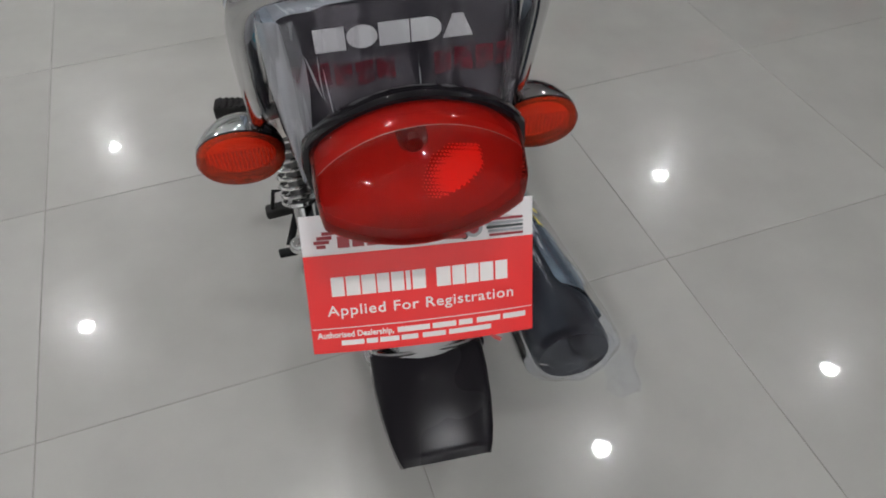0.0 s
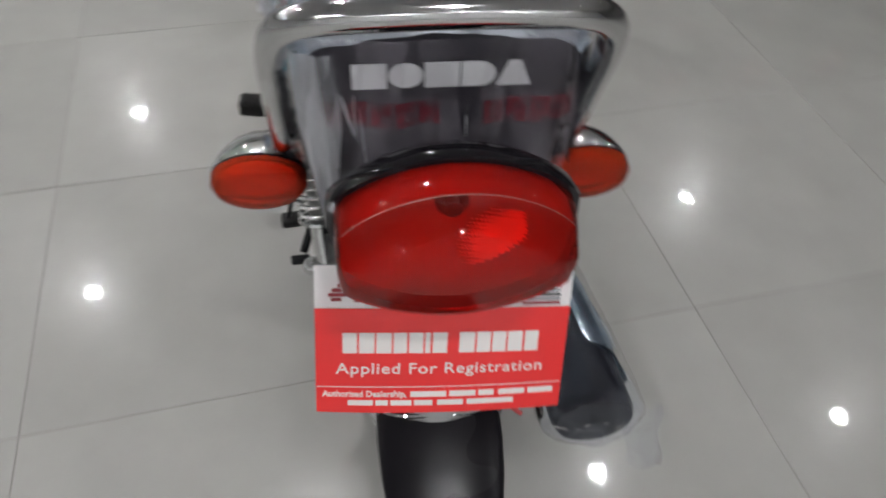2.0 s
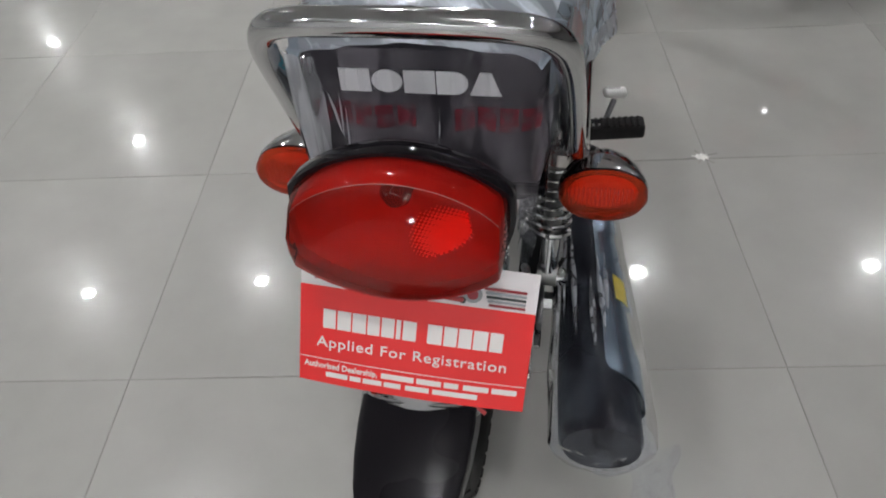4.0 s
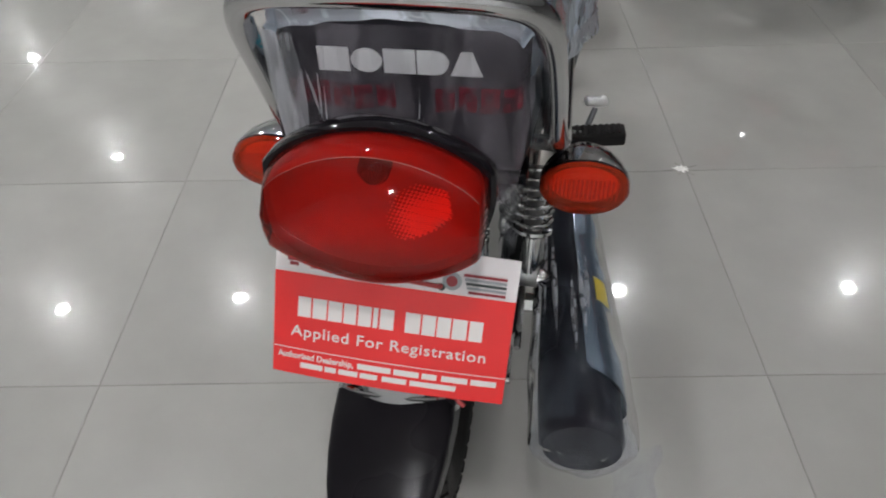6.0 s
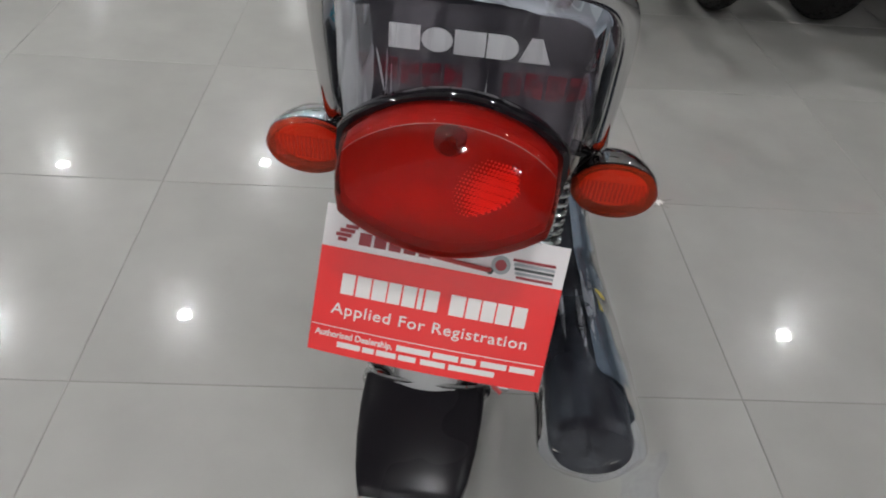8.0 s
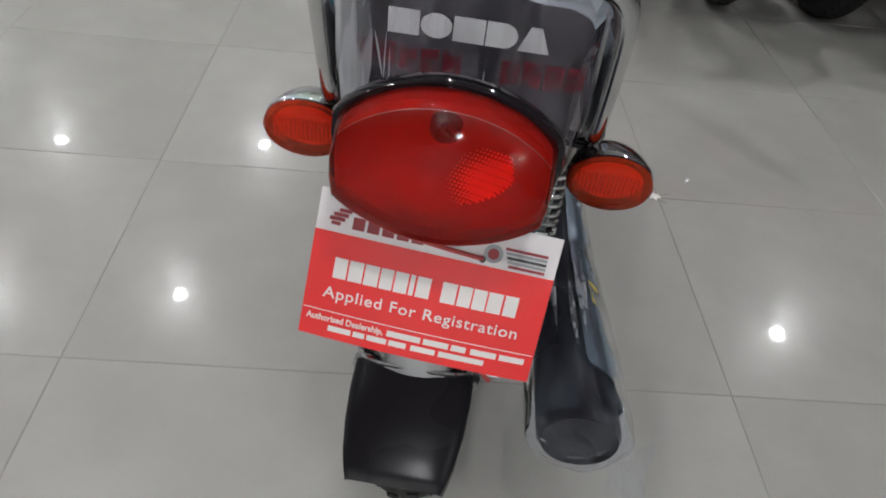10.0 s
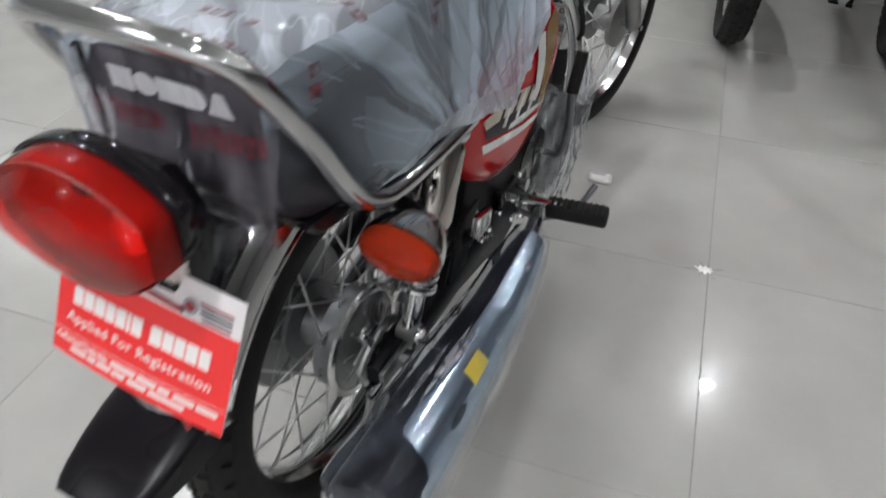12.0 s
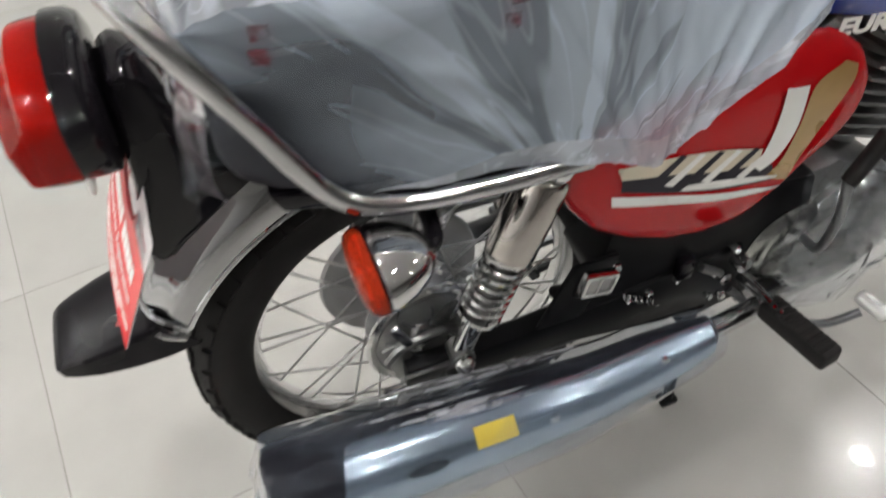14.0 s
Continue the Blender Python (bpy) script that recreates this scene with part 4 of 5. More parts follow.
lettering("leaflet_lettering", "EURO", 0.026, WHITE_DECAL, tank, Matrix.Translation((0.131, 0.655, 0.668)) @ Euler((radians(90), 0, radians(82))).to_matrix().to_4x4(), 0.085, 0.0012)

# frame tubes under the seat and down to the engine
def pipe(name, pts, r, material, label="", n=6, seg=12, parent=None):
    return part(name, tube(smooth_path(pts, n), r, seg), material, parent or bike, label)


for s in (-1, 1):
    pipe("frame_tube", [(s * 0.085, 0.06, 0.615), (s * 0.092, 0.30, 0.606), (s * 0.085, 0.56, 0.640), (s * 0.04, 0.80, 0.70)], 0.013, BLACK_PAINT, "black painted steel frame tube")
    pipe("frame_tube", [(s * 0.092, 0.30, 0.600), (s * 0.090, 0.46, 0.45), (s * 0.085, 0.58, 0.335), (s * 0.075, 0.66, 0.27)], 0.013, BLACK_PAINT)
    # footrest for the passenger: folded up on one side, folded out on the other
    fr = new("passenger_footrest")
    fr.parent = bike
    if s < 0:
        part("rubber", block((0.062, 0.026, 0.017), bevel=0.005, m=pose(-0.168, 0.402, 0.231, 0, -4, 4), seg=3), RUBBER, fr, "black rubber peg")
        hoop = [(-0.142, 0.398, 0.236), (-0.142, 0.384, 0.288), (-0.176, 0.382, 0.290), (-0.186, 0.398, 0.240)]
        part("hoop", tube(hoop, 0.0036, 8), BLACK_PAINT, fr, "black wire hoop")
        part("mount", tube([(-0.085, 0.42, 0.262), (-0.145, 0.403, 0.234)], 0.008, 10), BLACK_PAINT, fr)
        continue
    fr.matrix_basis = Matrix.Translation((s * 0.154, 0.358, 0.432)) @ Euler((radians(-12), 0, 0)).to_matrix().to_4x4()
    bm = bmesh.new()
    for z in (-0.017, 0.017):
        block((0.013, 0.042, 0.005), (0, 0, z * 0.82), 0.002, bm=bm)
    for y in (-0.0195, 0.0195):
        block((0.013, 0.005, 0.030), (0, y, 0), 0.002, bm=bm)
    block((0.010, 0.004, 0.026), (0, 0, 0), 0.0015, bm=bm)
    part("bracket", bm, RIM_METAL, fr, "bright plated bracket")
    part("inner_plate", block((0.006, 0.036, 0.025), (-0.001, 0, 0), 0.002), GREY_ENAMEL, fr, "grey inner plate")
    part("mount", tube([(-s * 0.06, 0.0, -0.075), (-s * 0.012, 0, -0.022)], 0.009, 10), BLACK_PAINT, fr)
for s in (-1, 1):
    # footrest for the rider
    rest = new("rider_footrest")
    rest.parent = bike
    at = pose(s * 0.222, 0.646, 0.277, 6, s * -3, s * 6)
    part("rubber", block((0.112, 0.034, 0.030), bevel=0.006, m=at, seg=3), RUBBER, rest, "ribbed black rubber")
    grips = bmesh.new()
    for k in range(9):
        block((0.006, 0.026, 0.004), bevel=0.001, m=at @ Matrix.Translation((0.011 * (k - 4), 0, 0.0158)), bm=grips)
    part("rubber_ribs", grips, RUBBER, rest)
    part("bar", tube([(s * 0.06, 0.630, 0.285), (s * 0.200, 0.640, 0.282)], 0.009, 10), CHROME, rest)

# box of dark bodywork between the side covers, battery tray and rear inner guard
part("air_box", block((0.17, 0.20, 0.19), (0, 0.50, 0.535), 0.02, seg=3), BLACK_PLASTIC, bike)
part("swing_pivot", tube([(-0.115, 0.61, 0.332), (0.135, 0.61, 0.332)], 0.012, 12), CHROME, bike)
part("lower_plate", prism([(0.41, 0.49), (0.55, 0.46), (0.71, 0.44), (0.76, 0.24), (0.58, 0.20), (0.44, 0.27), (0.39, 0.38)], -0.072, 0.108, bevel=0.01), BLACK_PAINT, bike)

# chain case on the other side
case = [(0.115, 0.345), (0.135, 0.385), (0.19, 0.418), (0.30, 0.416), (0.62, 0.410), (0.62, 0.372), (0.30, 0.382), (0.19, 0.384), (0.150, 0.355)]
part("chain_guard", prism(case, -0.098, -0.074, bevel=0.004), BLACK_PAINT, bike, "black painted chain guard")
for w0, w1 in ((0.372, 0.366), (0.222, 0.262)):
    part("chain_run", block((0.012, 0.47, 0.012), bevel=0.003, m=aim((-0.084, 0.19, w0), (-0.084, 0.66, w1)) @ Matrix.Diagonal((1, 1, 1 / 0.47, 1)) @ Matrix.Translation((0, 0, 0.235)) @ Matrix.Rotation(radians(90), 4, "X")), HUB_METAL, bike, "dark steel drive chain")
part("swingarm_web", prism([(0.215, 0.318), (0.42, 0.330), (0.62, 0.352), (0.64, 0.255), (0.52, 0.235), (0.36, 0.268), (0.215, 0.280)], 0.088, 0.116, bevel=0.005), BLACK_PAINT, bike)

# engine
eng = new("engine")
eng.parent = bike
part("crankcase", prism([(0.60, 0.38), (0.66, 0.43), (0.76, 0.44), (0.86, 0.40), (0.92, 0.34), (0.92, 0.24), (0.86, 0.18), (0.70, 0.17), (0.60, 0.22)], -0.100, 0.100, bevel=0.02), DULL_METAL, eng, "cast aluminium crankcase")
pc = lathe([(0.098, 0.105), (0.112, 0.108), (0.126, 0.098), (0.132, 0.080), (0.134, 0.030), (0.134, 0.004)], (0, 0.80, 0.300), seg=48)
part("clutch_cover", pc, COVER_METAL, eng, "polished aluminium clutch cover")
part("clutch_cover_rear", lathe([(0.098, 0.070), (0.110, 0.072), (0.120, 0.062), (0.124, 0.040), (0.125, 0.003)], (0, 0.705, 0.315), seg=40), COVER_METAL, eng)
for k in range(8):
    a = 2 * math.pi * k / 8 + 0.3
    part("cover_screw", lathe([(0.108, 0.006), (0.118, 0.006), (0.119, 0.003)], (0, 0.80 + 0.100 * math.cos(a), 0.300 + 0.100 * math.sin(a)), seg=10), CHROME, eng)
for k in range(11):
    fin = block((0.150 - 0.002 * abs(k - 5), 0.150 - 0.002 * abs(k - 5), 0.005), bevel=0.0015, m=pose(0, 0.815 + 0.006 * k, 0.44 + 0.016 * k, -18))
    part("cooling_fin", fin, DULL_METAL, eng)
part("cylinder", tube([(0, 0.81, 0.42), (0, 0.875, 0.61)], 0.055, 24), DULL_METAL, eng)
part("cylinder_head", block((0.120, 0.130, 0.060), bevel=0.012, m=pose(0, 0.885, 0.635, -18), seg=3), DULL_METAL, eng)

# exhaust: header pipe, black silencer, chrome heat shield
exhaust = new("exhaust")
exhaust.parent = bike
pipe("header_pipe", [(0.03, 0.945, 0.57), (0.05, 1.01, 0.50), (0.075, 1.02, 0.40), (0.085, 0.985, 0.26), (0.085, 0.90, 0.180), (0.105, 0.76, 0.185), (0.150, 0.64, 0.245), (0.1735, 0.53, 0.270)], 0.0150, CHROME, "chrome header pipe", 8, 16, exhaust)
MUF = [(-0.052, 0.030), (-0.052, 0.0455), (-0.042, 0.0500), (0.06, 0.0505), (0.16, 0.0470), (0.26, 0.0430), (0.36, 0.0385), (0.44, 0.0340), (0.50, 0.0280), (0.54, 0.0220)]


def muf_centre(v):
    return Vector((0.1945 - 0.040 * v, v, 0.3110 - 0.150 * min(v, 0.34) + 0.06 * max(0.0, v - 0.34)))


def muf_point(v, a, off=0.0):
    r = curve1([p[0] for p in MUF[1:]], [p[1] for p in MUF[1:]], v) + off
    c = muf_centre(v)
    return Vector((c.x + r * math.cos(a), v, c.z + r * math.sin(a)))


bm = bmesh.new()
rings = []
for v, r in MUF:
    c = muf_centre(v)
    rings.append([bm.verts.new((c.x + r * math.cos(2 * math.pi * k / 40), v, c.z + r * math.sin(2 * math.pi * k / 40))) for k in range(40)])
skin(bm, rings, True)
bm.faces.new(rings[0][::-1])
bm.faces.new(rings[-1])
bmesh.ops.recalc_face_normals(bm, faces=bm.faces)
part("silencer", bm, SILENCER, exhaust, "black painted silencer")


def shield_fn(i, j):
    # rounded rear end, cut on the slant: the shell narrows over its last few centimetres
    start = lerp(-0.004, 0.028, i)
    v = lerp(start, 0.530, j)
    k = min(1.0, max(0.0, (v - start) / 0.022))
    span = radians(64) * math.sqrt(max(0.0, 1 - (1 - k) ** 3.6)) + 0.02
    a = radians(20) + (2 * i - 1) * span
    return muf_point(v, a, 0.0055)


part("heat_shield", sheet(shield_fn, 24, 60, 0.0012), SHIELD, exhaust, "chrome heat shield")
for v, a in ((0.280, 36), (0.447, 50)):
    part("shield_screw", lathe([(0.0, 0.0065), (0.004, 0.0065), (0.006, 0.004)], muf_point(v, radians(a), 0.005), axis="u", seg=12), CHROME, exhaust)
part("shield_slot", sheet(lambda i, j: muf_point(lerp(0.092, 0.142, i), radians(30 + (2 * j - 1) * 7 * math.sin(math.pi * min(1.0, max(0.02, i))) ** 0.5), 0.0072), 12, 4), BLACK_PAINT, exhaust, "dark slot in the shield")
part("silencer_bracket", prism([(0.30, 0.345), (0.36, 0.345), (0.40, 0.44), (0.34, 0.44)], 0.125, 0.132, bevel=0.002), BLACK_PAINT, exhaust)

# brake pedal, its rod and the kick starter
pipe("brake_pedal_arm", [(0.118, 0.62, 0.262), (0.160, 0.66, 0.232), (0.205, 0.715, 0.238), (0.225, 0.755, 0.268)], 0.006, HUB_METAL, "plated steel pedal arm")
part("brake_pedal_pad", block((0.048, 0.024, 0.016), bevel=0.0078, m=pose(0.226, 0.770, 0.276, 12, 6, 14), seg=4), SPOKE, bike, "plated brake pedal pad")
pipe("brake_rod", [(0.112, 0.58, 0.290), (0.112, 0.40, 0.268), (0.100, 0.20, 0.245), (0.090, 0.13, 0.262)], 0.0032, HUB_METAL, "thin plated brake rod")
pipe("kick_arm", [(0.130, 0.705, 0.345), (0.160, 0.700, 0.355), (0.172, 0.690, 0.42), (0.176, 0.665, 0.500)], 0.0065, HUB_METAL, "dark steel kick-start arm")
part("kick_rubber", tube([(0.176, 0.668, 0.495), (0.178, 0.690, 0.560)], 0.0105, 14), RUBBER, bike, "black rubber kick-start pedal")
pipe("throttle_cable", [(0.165, 0.700, 0.575), (0.172, 0.690, 0.60), (0.155, 0.70, 0.66), (0.12, 0.78, 0.70), (0.09, 0.9, 0.76)], 0.0042, RUBBER, "black sheathed cable")

# small plated fittings behind the footrest: pedal spring, switch and bolts
coil = [(0.122 + 0.0055 * math.cos(a), 0.425 + 0.0016 * a, 0.343 + 0.0055 * math.sin(a) - 0.0011 * a) for a in (2 * math.pi * k / 10 for k in range(61))]
part("pedal_spring", tube(coil, 0.0013, 6), CHROME, bike, "plated pedal return spring")
for v, w, r in ((0.406, 0.405, 0.008), (0.470, 0.326, 0.006), (0.598, 0.300, 0.010), (0.602, 0.262, 0.007), (0.641, 0.238, 0.009), (0.652, 0.262, 0.007),
                (0.578, 0.272, 0.006), (0.577, 0.318, 0.007), (0.598, 0.357, 0.006), (0.511, 0.333, 0.005), (0.439, 0.326, 0.005)):
    part("bolt", lathe([(0.112, r), (0.124, r), (0.127, r * 0.7)], (0, v, w), seg=6), CHROME, bike, "plated hexagon bolt")
part("stop_switch", block((0.018, 0.022, 0.034), (0.118, 0.520, 0.352), 0.004), BLACK_PLASTIC, bike)
part("switch_cap", tube([(0.122, 0.545, 0.345), (0.122, 0.585, 0.315)], 0.006, 10), DULL_METAL, bike)

# centre stand and side stand
stand = new("centre_stand")
stand.parent = bike
for s in (-1, 1):
    part("stand_leg", tube([(s * 0.085, 0.600, 0.255), (s * 0.100, 0.585, 0.12), (s * 0.121, 0.575, 0.012)], 0.009, 12), BLACK_PAINT, stand)
    part("stand_foot", block((0.024, 0.030, 0.014), (s * 0.122, 0.574, 0.0072), 0.004), BLACK_PAINT, stand)
side = new("side_stand")
side.parent = bike
part("stand_leg", tube(smooth_path([(-0.095, 0.62, 0.215), (-0.150, 0.56, 0.11), (-0.185, 0.49, 0.050)], 5), 0.008, 10), BLACK_PAINT, side, "black side stand, folded")
part("stand_foot", block((0.036, 0.020, 0.009), bevel=0.003, m=pose(-0.190, 0.478, 0.044, 0, 8, 10)), BLACK_PAINT, side)
part("stand_bridge", tube([(-0.10, 0.592, 0.16), (0.10, 0.592, 0.16)], 0.009, 10), BLACK_PAINT, stand)

# front fork and front mudguard, steered a little to the right
for s in (-1, 1):
    part("fork_leg", tube([(s * 0.080, 1.46, 0.297), (s * 0.082, 1.34, 0.60)], 0.020, 16), DULL_METAL, front, "aluminium fork leg")
    part("fork_tube", tube([(s * 0.082, 1.34, 0.60), (s * 0.084, 1.24, 0.86)], 0.0150, 16), CHROME, front, "chromed fork tube")
part("fork_bridge", block((0.21, 0.06, 0.03), (0, 1.24, 0.855), 0.006), BLACK_PAINT, front)
pipe("front_down_tube", [(0, 1.17, 0.80), (0, 1.08, 0.58), (0, 0.98, 0.30)], 0.019, BLACK_PAINT)
pipe("backbone", [(0, 1.19, 0.80), (0, 0.90, 0.72), (0, 0.60, 0.62)], 0.022, BLACK_PAINT)
part("front_mudguard", guard(40, 172, FAX, 0.312, 0.340, 0.050, 44), CHROME, front, "polished chrome front mudguard")
bar = [(0.0, 1.225, 0.885), (0.10, 1.220, 0.905), (0.16, 1.185, 0.965), (0.25, 1.120, 0.975), (0.36, 1.055, 0.965)]
part("handlebar", tube(smooth_path([(-u, v, w) for u, v, w in bar[::-1]] + bar[1:], 6), 0.011, 12), CHROME, front, "chromed handlebar")
for s in (-1, 1):
    part("grip", tube([(s * 0.265, 1.111, 0.974), (s * 0.372, 1.048, 0.964)], 0.0165, 14), RUBBER, front, "black rubber grip")
part("headlamp", lathe([(1.275, 0.030), (1.290, 0.072), (1.330, 0.088), (1.372, 0.090), (1.380, 0.086), (1.390, 0.060), (1.394, 0.010)], (0, 0, 0.835), axis="v", seg=36), CHROME, front, "round chromed headlamp")
part("front_axle", tube([(-0.105, FAX.y, FAX.z), (0.105, FAX.y, FAX.z)], 0.008, 10), CHROME, front)

# ---- more motorcycles parked in a row behind, rear wheels to the camera ----
for k, (bx, by) in enumerate(((1.195, 1.885), (1.705, 1.935), (2.115, 1.90), (2.505, 1.905), (2.93, 1.91), (3.36, 1.93))):
    other = copy_thing(bike, pose(bx, by - 0.19, 0, 0, 0, (2, -4, 3, -2, 2, -3)[k]))
    tagged(other, "dark red and chrome motorcycle parked close in a row", "motorcycle", group="parked motorcycles")

# ---- plastic wrap on the seat ----
wrap = new("seat_wrap")
wrap.matrix_basis = BIKE @ Matrix.Translation((0.005, 0, 0))
tagged(wrap, "loose clear plastic bag with red print over the motorcycle seat", "plastic wrap")


def wrinkle(p, amp):
    """Long folds that fan out from the point where the skirt is tucked in."""
    dv, dw = p.y - 0.365, p.z - 0.585
    q = Vector((math.atan2(dw, dv) * 5.5 + abs(p.x) * 7, math.hypot(dv, dw) * 5.0, 0))
    ridge = max(0.0, 0.55 - abs(noise.noise(q + Vector((3, 1, 7)))) * 2.2)
    return amp * (1.1 * ridge + 0.5 * noise.noise(q * 0.6) + 0.25 * noise.noise(p * 60))


def wrap_point(i, j, off=0.0):
    """Across (i) and along (j): a tent over the seat, its skirt drawn out towards the rail."""
    q = abs(2 * i - 1)
    v = lerp(-0.010, 0.592 - 0.045 * max(0.0, q - 0.4) / 0.6, j)
    p = seat_section(min(max(0.0, v), 0.61), i, 0.005, 0.0)
    p.y = v
    side = math.copysign(1, 2 * i - 1)
    flare = max(0.0, min(1.0, (v - 0.28) / 0.10)) * (1 - 0.5 * max(0.0, (v - 0.48) / 0.11))
    if q > 0.5:
        t = (q - 0.5) / 0.5
        rear = max(0.0, min(1.0, v / 0.08))
        low = curve1([0.0, 0.08, 0.15, 0.24, 0.32, 0.37, 0.402, 0.45, 0.50, 0.53, 0.546, 0.60], [0.690, 0.645, 0.638, 0.631, 0.624, 0.618, 0.642, 0.671, 0.698, 0.715, 0.725, 0.755], v) + 0.002 * math.sin(v * 60)
        p.z = lerp(p.z, lerp(0.800, low, t), 0.97)
        p.x = side * lerp(abs(p.x), curve1(SV, S_HW, v) + 0.006 + lerp(0.008, 0.048, flare) * t * rear, 0.9)
    n = Vector((side * max(0.0, q - 0.3), 0.0, max(0.0, 1.2 - q))).normalized()
    return p + n * (0.004 + wrinkle(p, 0.0075) + off)


for i0, i1 in ((0.0, 0.036), (0.964, 1.0)):
    part("hem", sheet(lambda i, j: wrap_point(round((i0 + i1) / 2) + (lerp(i0, i1, i) - round((i0 + i1) / 2)) * min(1.0, 0.02 + 2.5 * j), lerp(0.22, 1.0, j), 0.0014), 4, 130), HEM_FILM, wrap, "folded milky hem of the film", sharp=180)
part("film", sheet(lambda i, j: wrap_point(lerp(0.26, 0.74, i), j), 76, 170), TOP_FILM, wrap, "creased milky plastic film", sharp=180)
for i0, i1 in ((0.0, 0.26), (0.74, 1.0)):
    part("side_film", sheet(lambda i, j: wrap_point(lerp(i0, i1, i), j), 38, 170), SEAT_FILM, wrap, "creased milky plastic film", sharp=180)


def back_point(i, j, off=0.0):
    """The film hanging over the back of the seat, gathered towards its lower end."""
    w = lerp(0.640, 0.812, j)
    hw = lerp(0.097, 0.110, min(1.0, j * 1.6))
    u = lerp(-hw, hw, i)
    ripple = 0.0042 * math.sin(u * 110 + 1.5 * math.sin(w * 30)) * (1.15 - j) + 0.003 * noise.noise(Vector((u * 70, 0, w * 9)))
    v = -0.0120 - ripple + 0.010 * (2 * i - 1) ** 4
    bag_out = max(0.0, math.sin(math.pi * min(1.0, max(0.0, (w - 0.615) / 0.135))))
    v -= 0.014 * bag_out * (1 - 0.5 * (2 * i - 1) ** 4)
    return Vector((u, v - off, w))


part("back_film", sheet(back_point, 90, 50), BACK_FILM, wrap, "creased clear plastic film", sharp=180)


def corner_point(s, i, j):
    """A milky gathered corner of the film beside the back of the seat, narrowing downwards."""
    w = lerp(0.640, 0.806, j)
    low, high = lerp(0.100, 0.110, min(1.0, j * 1.6)), lerp(0.088, 0.074, min(1.0, j * 1.3)) + 0.016 * max(0.0, j - 0.6)
    return Vector((s * lerp(low, high, i), -0.0195 - 0.004 * math.sin(i * 11) * (1 - 0.6 * j) + 0.012 * (1 - i) ** 3, w))


part("corner_film", sheet(lambda i, j: corner_point(-1, i, j), 24, 40), MILK_FILM, wrap, "milky gathered corner of the film", sharp=180)
# the gathered tail of the film behind the lamp carrier
part("film_tail", sheet(lambda i, j: Vector((lerp(0.020, 0.082, i) + 0.024 * j * (0.5 - i), -0.026 - 0.012 * j + 0.006 * math.sin(9 * i + 2 * j) + 0.006 * j, lerp(0.672, 0.612 + 0.03 * abs(2 * i - 1), j))), 20, 24), END_FILM, wrap, "gathered tail of the film", sharp=180)
# narrow folds standing off the back film
random.seed(21)
for k in range(8):
    i0, j0 = random.uniform(0.12, 0.70), random.uniform(0.05, 0.55)
    tall, lean, wide = random.uniform(0.14, 0.36), random.uniform(-0.05, 0.05), random.uniform(0.004, 0.011)

    def back_fold(i, j, i0=i0, j0=j0, tall=tall, lean=lean, wide=wide):
        taper = math.sin(math.pi * j) ** 0.7
        return back_point(i0 + lean * j + (i - 0.5) * wide * taper, j0 + tall * j, 0.0015 + 0.003 * taper * (1 - abs(2 * i - 1)))
    part("fold", sheet(back_fold, 4, 20), FOLD_FILM, wrap, sharp=180)


def print_patch(i0, i1, j0, j1):
    part("print", sheet(lambda a, b: wrap_point(lerp(i0, i1, a), lerp(j0, j1, b), 0.0012), 8, 6), FILM_RED, wrap, "faded red printed block")


random.seed(5)
for row, j in enumerate((0.09, 0.25, 0.42, 0.59, 0.77)):
    for col in range(4):
        i = 0.02 + 0.245 * col + (0.10 if row % 2 else 0.0)
        lean = random.uniform(-0.020, 0.020)
        for k in range(5):
            if abs(i + 0.029 * k - 0.5) < 0.31 and random.random() > 0.15:
                print_patch(i + 0.029 * k, i + 0.029 * k + 0.020, j + lean * k * 0.5, j + lean * k * 0.5 + 0.024)


for i0 in (0.285, 0.530):
    for k in range(5):
        print_patch(i0 + 0.036 * k, i0 + 0.036 * k + 0.027, 0.020 + 0.003 * (k % 2), 0.046 + 0.003 * (k % 2))


def back_patch(i0, i1, j0, j1):
    part("print", sheet(lambda a, b: back_point(lerp(i0, i1, a), lerp(j0, j1, b), 0.0012), 6, 6), FILM_RED, wrap, "faded red printed block")


for base, count in ((0.085, 5), (0.640, 4)):
    for k in range(count):
        back_patch(base + 0.083 * k, base + 0.083 * k + 0.070, 0.585, 0.705)


part("print", sheet(lambda a, b: wrap_point(lerp(0.185, 0.225, a), lerp(0.012, 0.045, b), 0.0014), 8, 6), FILM_CYAN, wrap, "small pale cyan printed patch")


# ---- plastic bag on the silencer ----
bag = new("silencer_wrap")
bag.matrix_basis = BIKE
tagged(bag, "clear plastic sleeve wrapped round the exhaust silencer", "plastic wrap")


def bag_fn(i, j):
    v = lerp(-0.047, 0.545, j)
    a = 2 * math.pi * i
    p = muf_point(v, a, 0.0120 + 0.0025 * max(0.0, 1 - (v + 0.047) / 0.07) * (0.6 + 0.4 * math.sin(3 * a + 1)) + 0.016 * max(0.0, math.cos(a + radians(50))) ** 3 * min(1.0, (v + 0.047) / 0.06) * (1 - 0.6 * max(0.0, v - 0.3) / 0.22))
    c = muf_centre(max(v, -0.05))
    n = Vector((p.x - c.x, 0, p.z - c.z)).normalized()
    q = Vector((p.x * 30, p.y * 14, p.z * 30))
    return p + n * (0.0026 * noise.noise(q) + 0.004 * max(0.0, 0.35 - abs(noise.noise(q * 0.8 + Vector((5, 5, 5))))))


